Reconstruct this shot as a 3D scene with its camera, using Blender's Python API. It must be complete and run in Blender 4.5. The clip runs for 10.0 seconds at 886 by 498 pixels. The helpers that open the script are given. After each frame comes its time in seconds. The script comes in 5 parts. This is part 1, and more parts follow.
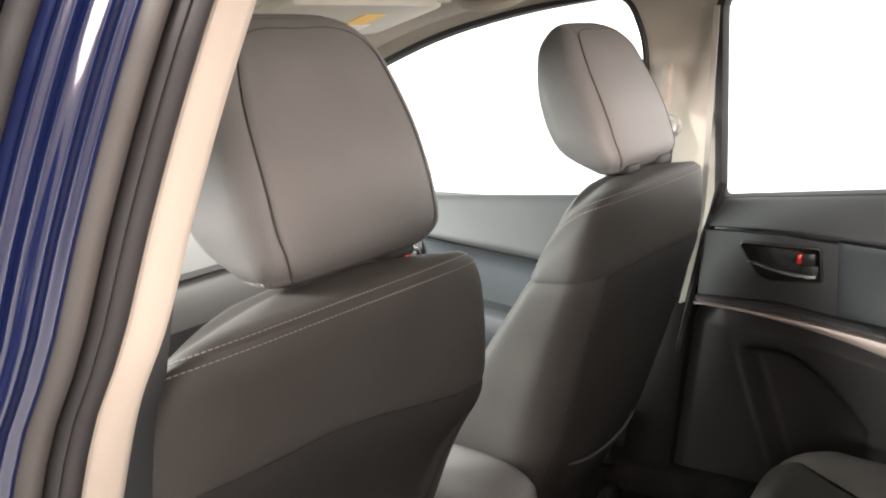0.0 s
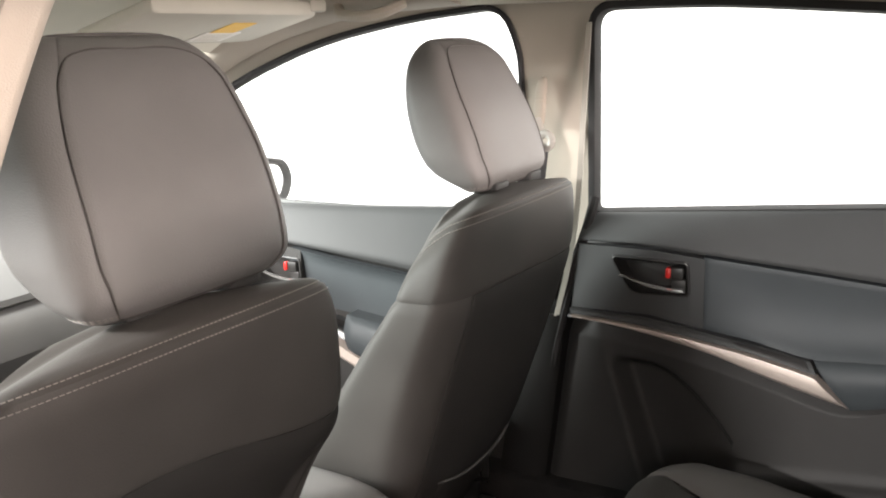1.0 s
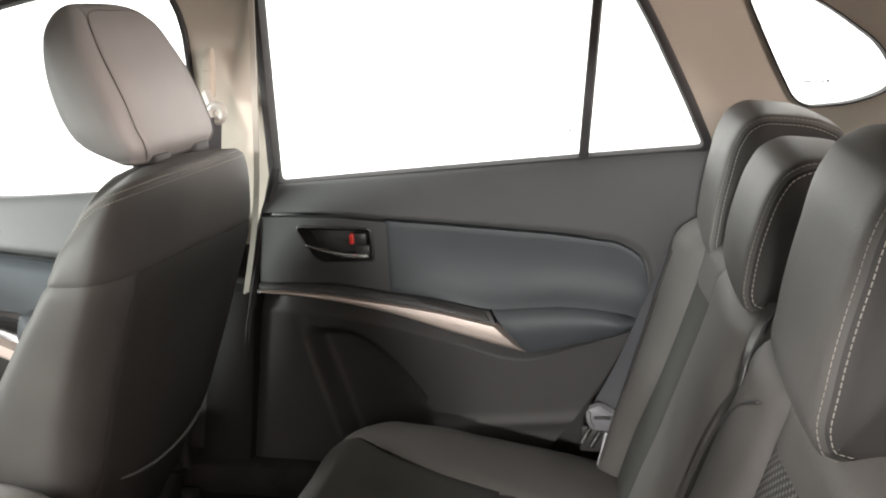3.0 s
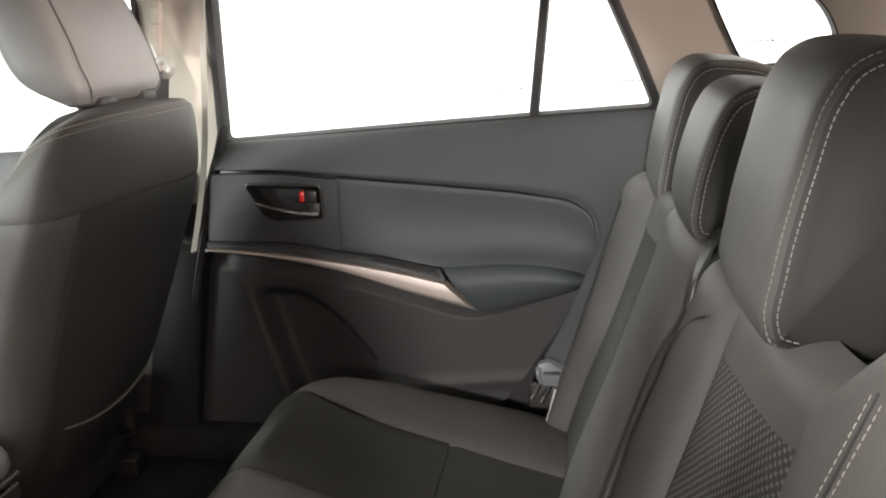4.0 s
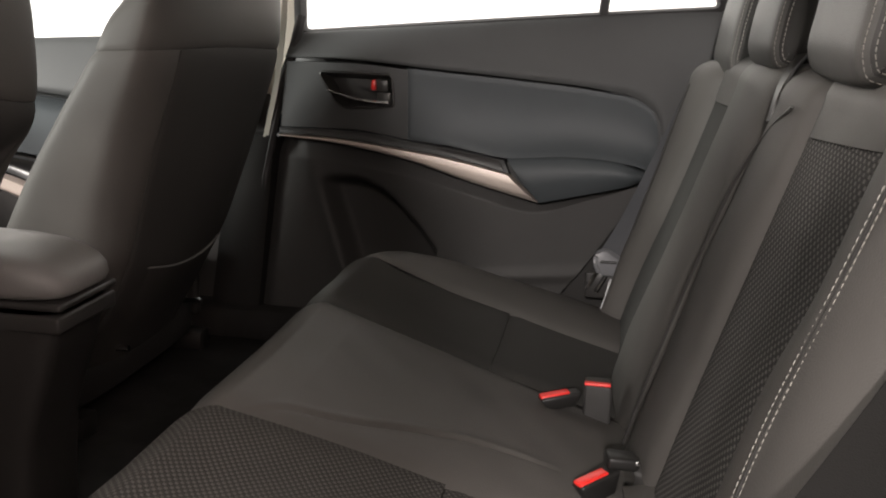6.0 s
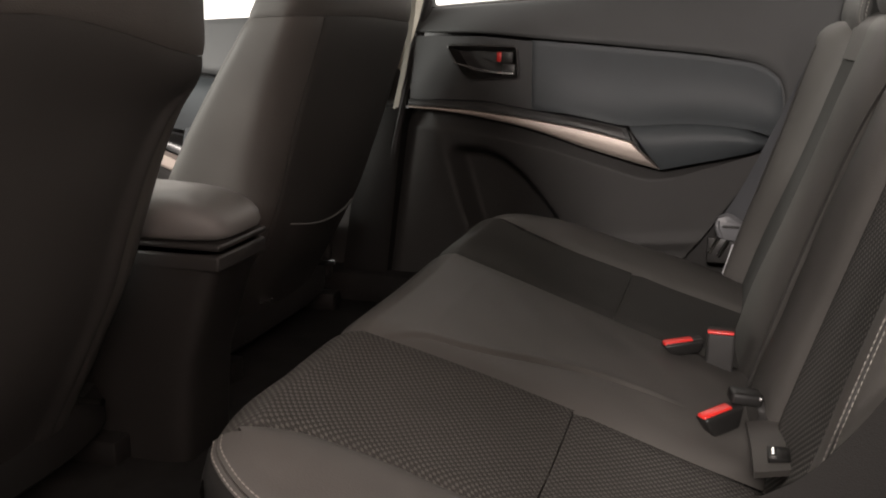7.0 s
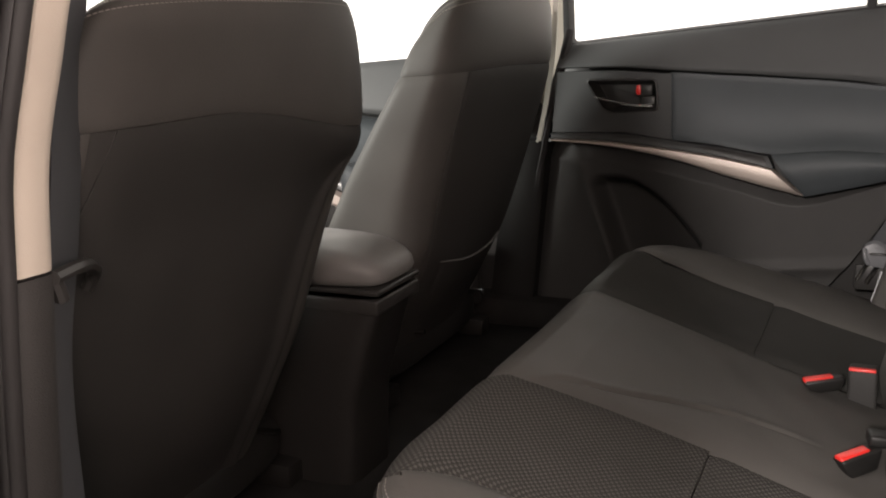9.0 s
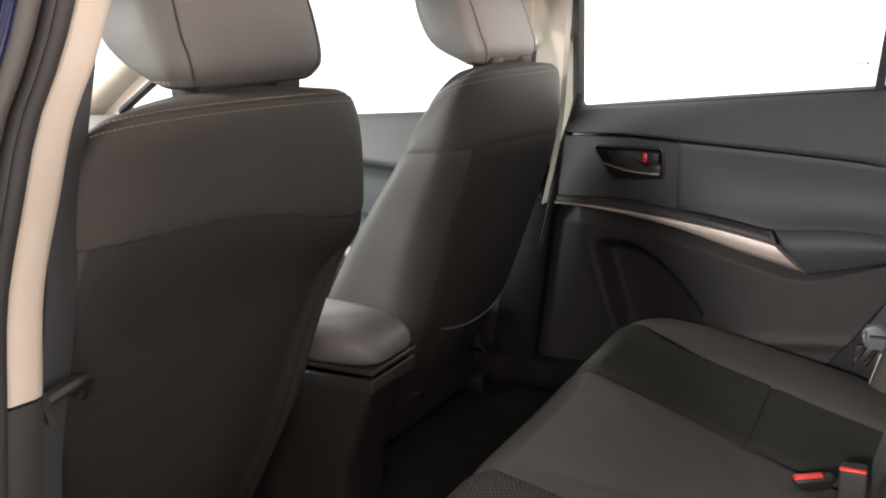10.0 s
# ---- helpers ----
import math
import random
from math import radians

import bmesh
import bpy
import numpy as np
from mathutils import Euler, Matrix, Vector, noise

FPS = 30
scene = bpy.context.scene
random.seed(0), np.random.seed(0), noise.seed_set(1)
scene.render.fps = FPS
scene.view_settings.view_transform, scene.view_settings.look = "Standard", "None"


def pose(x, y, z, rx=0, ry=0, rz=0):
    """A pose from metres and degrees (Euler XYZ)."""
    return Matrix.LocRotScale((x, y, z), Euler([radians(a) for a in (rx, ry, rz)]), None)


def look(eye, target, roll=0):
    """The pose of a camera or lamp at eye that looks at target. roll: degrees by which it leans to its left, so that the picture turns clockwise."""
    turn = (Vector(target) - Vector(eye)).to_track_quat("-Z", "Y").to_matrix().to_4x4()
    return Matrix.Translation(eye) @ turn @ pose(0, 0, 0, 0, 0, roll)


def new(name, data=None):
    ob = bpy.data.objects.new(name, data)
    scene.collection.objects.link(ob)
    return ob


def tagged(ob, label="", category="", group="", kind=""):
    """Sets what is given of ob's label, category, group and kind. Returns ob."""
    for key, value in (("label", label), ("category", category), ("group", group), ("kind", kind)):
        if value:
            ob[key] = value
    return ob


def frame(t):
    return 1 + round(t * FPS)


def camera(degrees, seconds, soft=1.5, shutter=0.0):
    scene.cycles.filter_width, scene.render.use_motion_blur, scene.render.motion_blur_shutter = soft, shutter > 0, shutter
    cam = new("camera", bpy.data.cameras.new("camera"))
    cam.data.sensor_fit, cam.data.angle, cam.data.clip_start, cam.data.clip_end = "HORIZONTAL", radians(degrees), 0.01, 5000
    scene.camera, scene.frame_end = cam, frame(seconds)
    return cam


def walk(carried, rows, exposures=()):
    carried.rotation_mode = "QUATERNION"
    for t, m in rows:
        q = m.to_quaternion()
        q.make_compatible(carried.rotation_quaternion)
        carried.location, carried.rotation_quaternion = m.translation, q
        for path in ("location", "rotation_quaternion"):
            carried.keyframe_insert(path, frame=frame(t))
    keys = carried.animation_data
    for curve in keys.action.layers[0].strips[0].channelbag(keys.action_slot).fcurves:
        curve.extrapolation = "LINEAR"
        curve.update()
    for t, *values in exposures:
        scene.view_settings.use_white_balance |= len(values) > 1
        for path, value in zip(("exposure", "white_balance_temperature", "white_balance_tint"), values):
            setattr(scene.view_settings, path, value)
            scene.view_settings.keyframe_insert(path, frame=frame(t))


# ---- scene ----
cam = camera(50.6, 10.0, soft=2.0)
PATH = [
    (0, (0.961, -0.951, 1.26), (-0.142, 0.66, 0.827), -2.5),
    (0.5, (0.973, -0.927, 1.274), (-0.06, 0.73, 0.838), -1.7),
    (1, (0.992, -0.901, 1.282), (0.065, 0.815, 0.838), -1.2),
    (1.5, (1.01, -0.88, 1.28), (0.231, 0.905, 0.829), -1.1),
    (2, (1.032, -0.864, 1.275), (0.399, 0.976, 0.814), -1.3),
    (2.5, (1.056, -0.864, 1.259), (0.551, 1.015, 0.794), -1.9),
    (3, (1.063, -0.86, 1.239), (0.672, 1.043, 0.763), -2.1),
    (4.5, (1.055, -0.895, 1.119), (0.801, 1.03, 0.642), -0.3),
    (5, (1.038, -0.919, 1.067), (0.79, 1.008, 0.593), 0.8),
    (6.5, (1.009, -1.024, 0.962), (0.575, 0.868, 0.482), 1.2),
    (7, (1.009, -1.064, 0.94), (0.441, 0.793, 0.46), 0.3),
    (7.5, (1.022, -1.099, 0.925), (0.336, 0.719, 0.449), -0.8),
    (8, (1.029, -1.124, 0.93), (0.257, 0.662, 0.467), -2.2),
    (8.5, (1.034, -1.133, 0.969), (0.205, 0.625, 0.497), -3.0),
    (9, (1.042, -1.127, 1.017), (0.179, 0.614, 0.544), -2.9),
    (9.5, (1.048, -1.113, 1.062), (0.167, 0.623, 0.604), -2.2),
    (10, (1.059, -1.105, 1.117), (0.168, 0.627, 0.662), -1.0),
]
walk(cam, [(t, look(eye, target, roll)) for t, eye, target, roll in PATH],
     exposures=[(0, 1.80, 6600, 12), (1.5, 1.85, 6600, 12), (3, 1.85, 6600, 12), (5, 1.45, 6650, 13), (6.5, 1.13, 7000, 17), (7.5, 1.08, 7100, 18), (8.5, 1.11, 7100, 18), (10, 1.45, 6650, 13)])

# ---- light: a bright white showroom all round the car, warm lamps on the open door's side ----
world = bpy.data.worlds.new("world")
scene.world = world
world.use_nodes = True
world.node_tree.nodes["Background"].inputs[0].default_value = (0.97, 1.0, 0.985, 1)
world.node_tree.nodes["Background"].inputs[1].default_value = 1.2


def area_lamp(name, place, target, wide, high, watts, colour):
    data = bpy.data.lights.new(name, "AREA")
    data.shape, data.size, data.size_y, data.energy, data.color = "RECTANGLE", wide, high, watts, colour
    ob = new(name, data)
    ob.matrix_world = look(place, target)
    return ob


area_lamp("rear_lamp", (4.6, 0.1, 1.26), (0.5, 0.0, 1.18), 1.2, 0.2, 68, (1.0, 0.86, 0.80))
area_lamp("side_lamp", (4.6, -1.75, 1.46), (0.5, 0.0, 1.05), 0.7, 0.35, 55, (1.0, 0.84, 0.78))
area_lamp("warm_lamp", (1.9, -2.45, 1.9), (0.45, -0.25, 1.0), 1.0, 0.8, 17, (1.0, 0.83, 0.77))
area_lamp("cool_lamp", (-2.9, -1.6, 1.80), (0.4, 0.4, 0.9), 1.0, 0.6, 140, (0.92, 1.0, 0.97))
area_lamp("door_lamp", (1.0, -2.72, 1.60), (0.8, 0.7, 0.85), 0.12, 0.12, 45, (1.0, 0.98, 0.96))
area_lamp("front_lamp", (-1.5, -2.75, 2.6), (0.3, -0.03, 0.72), 0.9, 0.5, 150, (1.0, 0.98, 0.95))
area_lamp("ceiling_lamp", (0.35, -2.3, 3.6), (0.70, -0.5, 0.6), 1.4, 0.8, 58, (1.0, 0.96, 0.92))

# ---- materials ----
def material(name, colour, rough=0.5, metal=0.0, grain=0.0, grain_size=900.0, blotch=0.12, blotch_size=9.0, coat=0.0, spec=0.5, cells=False):
    """A principled surface with a slow blotchy change of tone and a fine relief."""
    m = bpy.data.materials.new(name)
    m.use_nodes = True
    nt = m.node_tree
    b = nt.nodes["Principled BSDF"]
    b.inputs["Roughness"].default_value = rough
    b.inputs["Metallic"].default_value = metal
    b.inputs["Coat Weight"].default_value = coat
    b.inputs["Specular IOR Level"].default_value = spec
    tc = nt.nodes.new("ShaderNodeTexCoord")
    n = nt.nodes.new("ShaderNodeTexNoise")
    n.inputs["Scale"].default_value, n.inputs["Detail"].default_value = blotch_size, 4
    nt.links.new(tc.outputs["Object"], n.inputs["Vector"])
    ramp = nt.nodes.new("ShaderNodeMapRange")
    ramp.inputs["From Min"].default_value, ramp.inputs["From Max"].default_value = 0.3, 0.7
    ramp.inputs["To Min"].default_value, ramp.inputs["To Max"].default_value = 1 - blotch, 1 + blotch
    nt.links.new(n.outputs["Fac"], ramp.inputs["Value"])
    mul = nt.nodes.new("ShaderNodeVectorMath")
    mul.operation = "SCALE"
    mul.inputs[0].default_value = colour
    nt.links.new(ramp.outputs["Result"], mul.inputs["Scale"])
    nt.links.new(mul.outputs["Vector"], b.inputs["Base Color"])
    rr = nt.nodes.new("ShaderNodeMapRange")
    rr.inputs["To Min"].default_value, rr.inputs["To Max"].default_value = max(0.02, rough - 0.07), min(1, rough + 0.07)
    nt.links.new(n.outputs["Fac"], rr.inputs["Value"])
    nt.links.new(rr.outputs["Result"], b.inputs["Roughness"])
    if grain:
        g = nt.nodes.new("ShaderNodeTexVoronoi" if cells else "ShaderNodeTexNoise")
        g.inputs["Scale"].default_value = grain_size
        nt.links.new(tc.outputs["Object"], g.inputs["Vector"])
        bump = nt.nodes.new("ShaderNodeBump")
        bump.inputs["Strength"].default_value, bump.inputs["Distance"].default_value = grain, 0.0006
        nt.links.new(g.outputs["Distance" if cells else "Fac"], bump.inputs["Height"])
        nt.links.new(bump.outputs["Normal"], b.inputs["Normal"])
    return m


def woven(name, colour, pitch, depth, dark):
    """Knitted seat cloth: staggered rows of small raised pale knots over a dark ground."""
    m = material(name, colour, rough=0.9, blotch=0.1, spec=0.15)
    nt = m.node_tree
    b = nt.nodes["Principled BSDF"]
    tc = nt.nodes.new("ShaderNodeUVMap")
    heights = []
    for axis in ((2 * math.pi / (2 * pitch), 0, 0), (0, 2 * math.pi / (2.5 * pitch), 0)):
        vm = nt.nodes.new("ShaderNodeVectorMath")
        vm.operation = "DOT_PRODUCT"
        vm.inputs[1].default_value = axis
        nt.links.new(tc.outputs["UV"], vm.inputs[0])
        s = nt.nodes.new("ShaderNodeMath")
        s.operation = "COSINE"
        nt.links.new(vm.outputs["Value"], s.inputs[0])
        heights.append(s)
    p = nt.nodes.new("ShaderNodeMath")
    p.operation = "MULTIPLY"
    for i, s in enumerate(heights):
        nt.links.new(s.outputs[0], p.inputs[i])
    r = nt.nodes.new("ShaderNodeMapRange")
    r.inputs["From Min"].default_value, r.inputs["From Max"].default_value = -0.05, 0.55
    nt.links.new(p.outputs[0], r.inputs["Value"])
    bump = nt.nodes.new("ShaderNodeBump")
    bump.inputs["Strength"].default_value, bump.inputs["Distance"].default_value = 1.0, depth
    nt.links.new(r.outputs["Result"], bump.inputs["Height"])
    nt.links.new(bump.outputs["Normal"], b.inputs["Normal"])
    old = b.inputs["Base Color"].links[0].from_socket
    mix = nt.nodes.new("ShaderNodeMix")
    mix.data_type = "RGBA"
    mix.inputs["A"].default_value = (*dark, 1)
    nt.links.new(r.outputs["Result"], mix.inputs["Factor"])
    nt.links.new(old, mix.inputs["B"])
    nt.links.new(mix.outputs["Result"], b.inputs["Base Color"])
    return m


def glass_material(name="window glass", clear_colour=(0.96, 0.98, 0.97, 1)):
    m = bpy.data.materials.new(name)
    m.use_nodes = True
    nt = m.node_tree
    nt.nodes.clear()
    out = nt.nodes.new("ShaderNodeOutputMaterial")
    mix = nt.nodes.new("ShaderNodeMixShader")
    clear = nt.nodes.new("ShaderNodeBsdfTransparent")
    clear.inputs[0].default_value = clear_colour
    gloss = nt.nodes.new("ShaderNodeBsdfGlossy")
    gloss.inputs["Roughness"].default_value = 0.02
    mix.inputs[0].default_value = 0.045
    nt.links.new(clear.outputs[0], mix.inputs[1])
    nt.links.new(gloss.outputs[0], mix.inputs[2])
    nt.links.new(mix.outputs[0], out.inputs[0])
    return m


LEATHER = material("charcoal leatherette", (0.060, 0.0563, 0.0525), 0.55, grain=0.26, grain_size=700, blotch=0.09, spec=0.16, cells=True)
LEATHER_DARK = material("headrest leatherette", (0.056, 0.0535, 0.0505), 0.5, grain=0.22, grain_size=700, blotch=0.09, spec=0.22, cells=True)
# Paler copy of the charcoal leatherette with light put into its colour.
LEATHER_LIT = material("lit leatherette", (0.122, 0.118, 0.114), 0.5, grain=0.3, grain_size=700, blotch=0.09, spec=0.28, cells=True)
BACK_CLOTH = material("black seat-back vinyl", (0.033, 0.0315, 0.030), 0.65, grain=0.4, grain_size=1100, blotch=0.1, spec=0.12)
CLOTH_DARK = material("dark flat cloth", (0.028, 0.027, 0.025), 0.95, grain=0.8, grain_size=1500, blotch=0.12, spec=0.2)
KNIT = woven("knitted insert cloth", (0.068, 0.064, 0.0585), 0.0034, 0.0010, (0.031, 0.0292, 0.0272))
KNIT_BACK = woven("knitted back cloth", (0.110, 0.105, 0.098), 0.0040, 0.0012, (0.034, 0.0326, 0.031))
CARPET = material("black carpet", (0.016, 0.0155, 0.015), 0.95, grain=1.0, grain_size=500, blotch=0.25, blotch_size=20, spec=0.05)
DOOR_SOFT = material("soft black door skin", (0.044, 0.045, 0.045), 0.60, grain=0.4, grain_size=650, blotch=0.08, spec=0.25, cells=True)
DOOR_INSERT = material("blue-grey door insert", (0.039, 0.0445, 0.0475), 0.56, grain=0.35, grain_size=700, blotch=0.08, spec=0.28, cells=True)
PLASTIC = material("black grained plastic", (0.028, 0.027, 0.026), 0.55, grain=0.5, grain_size=800, blotch=0.1, spec=0.22, cells=True)
PLASTIC_DARK = material("black smooth plastic", (0.026, 0.025, 0.024), 0.4, blotch=0.1, spec=0.25)
PIANO = material("gloss black plastic", (0.008, 0.008, 0.008), 0.30, blotch=0.05, spec=0.3)
SATIN = material("satin silver trim", (0.46, 0.395, 0.35), 0.48, metal=0.35, blotch=0.04, grain=0.05, grain_size=300)
CHROME = material("chrome", (0.85, 0.85, 0.84), 0.10, metal=1.0, blotch=0.03)
STRIP = material("grey-beige edge strip", (0.24, 0.225, 0.195), 0.55, blotch=0.04)
# Black side vinyl, its colour deepened to hold the headrest sides' shade.
HEAD_SIDE_SHADED = material("headrest side vinyl, black deepened by shade", (0.029, 0.0275, 0.026), 0.6, grain=0.3, grain_size=900, blotch=0.1, spec=0.15)
BUCKLE = material("black moulded plastic", (0.012, 0.0115, 0.011), 0.45, blotch=0.1, spec=0.3)
CONSOLE = material("black console plastic", (0.016, 0.0152, 0.0145), 0.45, grain=0.2, grain_size=900, blotch=0.1, spec=0.25)
LEVER = material("brushed chrome lever", (0.80, 0.79, 0.77), 0.22, metal=0.85, blotch=0.03)
BEIGE = material("beige pillar plastic", (0.36, 0.320, 0.272), 0.6, grain=0.3, grain_size=900, blotch=0.03, spec=0.3, cells=True)
HEADLINER = material("grey-beige headliner cloth", (0.68, 0.65, 0.57), 0.95, grain=0.5, grain_size=1400, blotch=0.04, spec=0.1)
VISOR = material("grey visor vinyl", (0.50, 0.48, 0.42), 0.7, grain=0.4, grain_size=900, blotch=0.04, spec=0.3)
RUBBER = material("black rubber seal", (0.022, 0.021, 0.021), 0.6, grain=0.2, grain_size=600, blotch=0.15, spec=0.2)
RUBBER_GREY = material("dusty grey rubber seal", (0.036, 0.032, 0.029), 0.65, grain=0.2, grain_size=600, blotch=0.15)
PAINT = material("dark blue car paint", (0.003, 0.006, 0.030), 0.13, metal=0.0, blotch=0.06, coat=1.0, spec=0.5)
WEBBING = material("grey belt webbing", (0.047, 0.049, 0.053), 0.75, grain=0.6, grain_size=1200, blotch=0.08, spec=0.3)
BELT_GREY = material("pale grey belt plastic", (0.12, 0.122, 0.128), 0.45, blotch=0.06)
WEBBING_DARK = material("black belt webbing", (0.010, 0.0095, 0.009), 0.9, grain=0.6, grain_size=1200, blotch=0.08, spec=0.08)
# Black cloth taken deeper, so its colour includes the shade low down.
SHADED_CLOTH = material("black cloth darkened for shade", (0.013, 0.0125, 0.012), 0.9, grain=0.6, grain_size=1300, blotch=0.12, spec=0.08)
HEM = material("grey elastic hem", (0.058, 0.056, 0.053), 0.7, grain=0.4, grain_size=900)
GREY_PLASTIC = material("grey moulded plastic", (0.10, 0.097, 0.093), 0.5, grain=0.2, blotch=0.08)
TONGUE_GREY = material("grey belt tongue plastic", (0.028, 0.027, 0.026), 0.45, blotch=0.1, spec=0.3)
PALE = material("pale grey satin plastic", (0.38, 0.365, 0.335), 0.45, blotch=0.05)
RED = material("red button plastic", (0.62, 0.025, 0.02), 0.35, blotch=0.08)
THREAD = material("pale stitching thread", (0.21, 0.196, 0.176), 0.9, blotch=0.1)
LABEL_YELLOW = material("yellow warning print", (0.75, 0.45, 0.05), 0.6, blotch=0.03)
LABEL_WHITE = material("white label", (0.72, 0.70, 0.66), 0.6, blotch=0.03)
PRINT = material("grey glass print", (0.07, 0.07, 0.07), 0.6, blotch=0.03)
FLOOR_GREY = material("grey showroom floor", (0.25, 0.24, 0.23), 0.4, blotch=0.06, blotch_size=1.5, grain=0.05, grain_size=60)
FLOOR_WHITE = material("white showroom floor", (0.80, 0.80, 0.79), 0.45, blotch=0.04, blotch_size=1.5, grain=0.05, grain_size=60)
GLASS = glass_material()
# Nearly black glass, added so that unseen panes hold back lamp light.
GLASS_SHADE = glass_material("light-blocking glass", (0.10, 0.11, 0.11, 1))
MIRROR = material("mirror glass", (0.9, 0.92, 0.92), 0.03, metal=1.0, blotch=0.01)

# ---- mesh helpers ----
def smooth_steps(pairs):
    """A smooth function through (key, value) pairs."""
    ks = np.array([p[0] for p in pairs], float)
    vs = np.array([p[1] for p in pairs], float)
    order = np.argsort(ks)
    ks, vs = ks[order], vs[order]
    slope = np.gradient(vs, ks)

    def f(k):
        k = np.clip(np.asarray(k, float), ks[0], ks[-1])
        i = np.clip(np.searchsorted(ks, k) - 1, 0, len(ks) - 2)
        h = ks[i + 1] - ks[i]
        t = (k - ks[i]) / h
        return ((2 * t**3 - 3 * t**2 + 1) * vs[i] + (t**3 - 2 * t**2 + t) * h * slope[i]
                + (3 * t**2 - 2 * t**3) * vs[i + 1] + (t**3 - t**2) * h * slope[i + 1])
    return f


def curve_points(points, count):
    """count points evenly spaced on a smooth curve through the given ones."""
    p = np.array(points, float)
    if len(p) == 2:
        return p[0] + (p[1] - p[0]) * np.linspace(0, 1, count)[:, None]
    d = np.concatenate([[0], np.cumsum(np.linalg.norm(np.diff(p, axis=0), axis=1))])
    fs = [smooth_steps(list(zip(d, p[:, k]))) for k in range(p.shape[1])]
    s = np.linspace(0, d[-1], 400)
    q = np.stack([f(s) for f in fs], 1)
    e = np.concatenate([[0], np.cumsum(np.linalg.norm(np.diff(q, axis=0), axis=1))])
    u = np.linspace(0, e[-1], count)
    return np.stack([np.interp(u, e, q[:, k]) for k in range(q.shape[1])], 1)


def part(name, bm, mat, parent=None, label="", smooth=True):
    me = bpy.data.meshes.new(name)
    bmesh.ops.recalc_face_normals(bm, faces=bm.faces)
    bm.to_mesh(me)
    bm.free()
    me.materials.append(mat)
    if smooth:
        me.polygons.foreach_set("use_smooth", [True] * len(me.polygons))
        me.set_sharp_from_angle(angle=radians(42))
    ob = new(name, me)
    if parent is not None:
        ob.parent = parent
    if label:
        ob["label"] = label
    return ob


def thing(name, label, category, group="", kind="", place=(0, 0, 0)):
    ob = new(name)
    ob.empty_display_size = 0.05
    ob.location = place
    return tagged(ob, label, category, group, kind)


def grid(P, around=False, caps=False, uv=None):
    """A sheet of quads on an array of points (rows, columns, 3); around closes each row into a ring."""
    P = np.asarray(P, float)
    bm = bmesh.new()
    nu, nv = P.shape[:2]
    vs = [[bm.verts.new(P[i, j]) for j in range(nv)] for i in range(nu)]
    layer = bm.loops.layers.uv.new("UVMap") if uv is not None else None
    for i in range(nu - 1):
        for j in range(nv if around else nv - 1):
            k = (j + 1) % nv
            f = bm.faces.new((vs[i][j], vs[i][k], vs[i + 1][k], vs[i + 1][j]))
            if layer:
                for loop, (a, b) in zip(f.loops, ((i, j), (i, k), (i + 1, k), (i + 1, j))):
                    loop[layer].uv = uv[a][b]
    if caps and around:
        bm.faces.new(vs[0])
        bm.faces.new(vs[-1])
    return bm


def shell(P, depth, edge=0.004, uv=None):
    """A sheet with thickness: rounded borders that turn back by depth (a vector)."""
    P = np.asarray(P, float)
    d = np.array(depth, float)
    n = d / np.linalg.norm(d)
    bm = bmesh.new()
    nu, nv = P.shape[:2]
    vs = [[bm.verts.new(P[i, j]) for j in range(nv)] for i in range(nu)]
    layer = bm.loops.layers.uv.new("UVMap") if uv is not None else None
    for i in range(nu - 1):
        for j in range(nv - 1):
            f = bm.faces.new((vs[i][j], vs[i][j + 1], vs[i + 1][j + 1], vs[i + 1][j]))
            if layer:
                for loop, (a, b) in zip(f.loops, ((i, j), (i, j + 1), (i + 1, j + 1), (i + 1, j))):
                    loop[layer].uv = uv[a][b]
    ring = [*vs[0], *[vs[i][-1] for i in range(1, nu)], *vs[-1][-2::-1], *[vs[i][0] for i in range(nu - 2, 0, -1)]]
    last = ring
    for q in (n * edge, d):
        nxt = [bm.verts.new(np.array(v.co) + (q if last is ring else q - n * edge)) for v in last]
        for a in range(len(ring)):
            b = (a + 1) % len(ring)
            bm.faces.new((last[a], last[b], nxt[b], nxt[a]))
        last = nxt
    return bm


def patch(top, bottom, y_of, count=40, across=12, depth=0.02, edge=0.004):
    """A door-trim panel between two curves of (x, z); y_of(u, v) gives how far out it lies."""
    a, b = curve_points(top, count), curve_points(bottom, count)
    P = np.zeros((count, across, 3))
    for i in range(count):
        for j in range(across):
            u, v = i / (count - 1), j / (across - 1)
            x, z = a[i] * (1 - v) + b[i] * v
            P[i, j] = (x, y_of(u, v), z)
    return shell(P, (0, depth, 0), edge)


def pillow(u, v, rim, drop):
    """How far a stuffed panel falls back towards its borders."""
    d = min(u, 1 - u, v, 1 - v) / rim
    return drop * max(0.0, 1 - d) ** 2


def box(x0, x1, y0, y1, z0, z1, round_off=0.004, segments=2):
    bm = bmesh.new()
    bmesh.ops.create_cube(bm, size=1)
    for v in bm.verts:
        v.co = ((x0 + x1) / 2 + v.co.x * (x1 - x0), (y0 + y1) / 2 + v.co.y * (y1 - y0), (z0 + z1) / 2 + v.co.z * (z1 - z0))
    if round_off:
        bmesh.ops.bevel(bm, geom=bm.edges[:], offset=round_off, segments=segments, profile=0.5, affect="EDGES")
    return bm


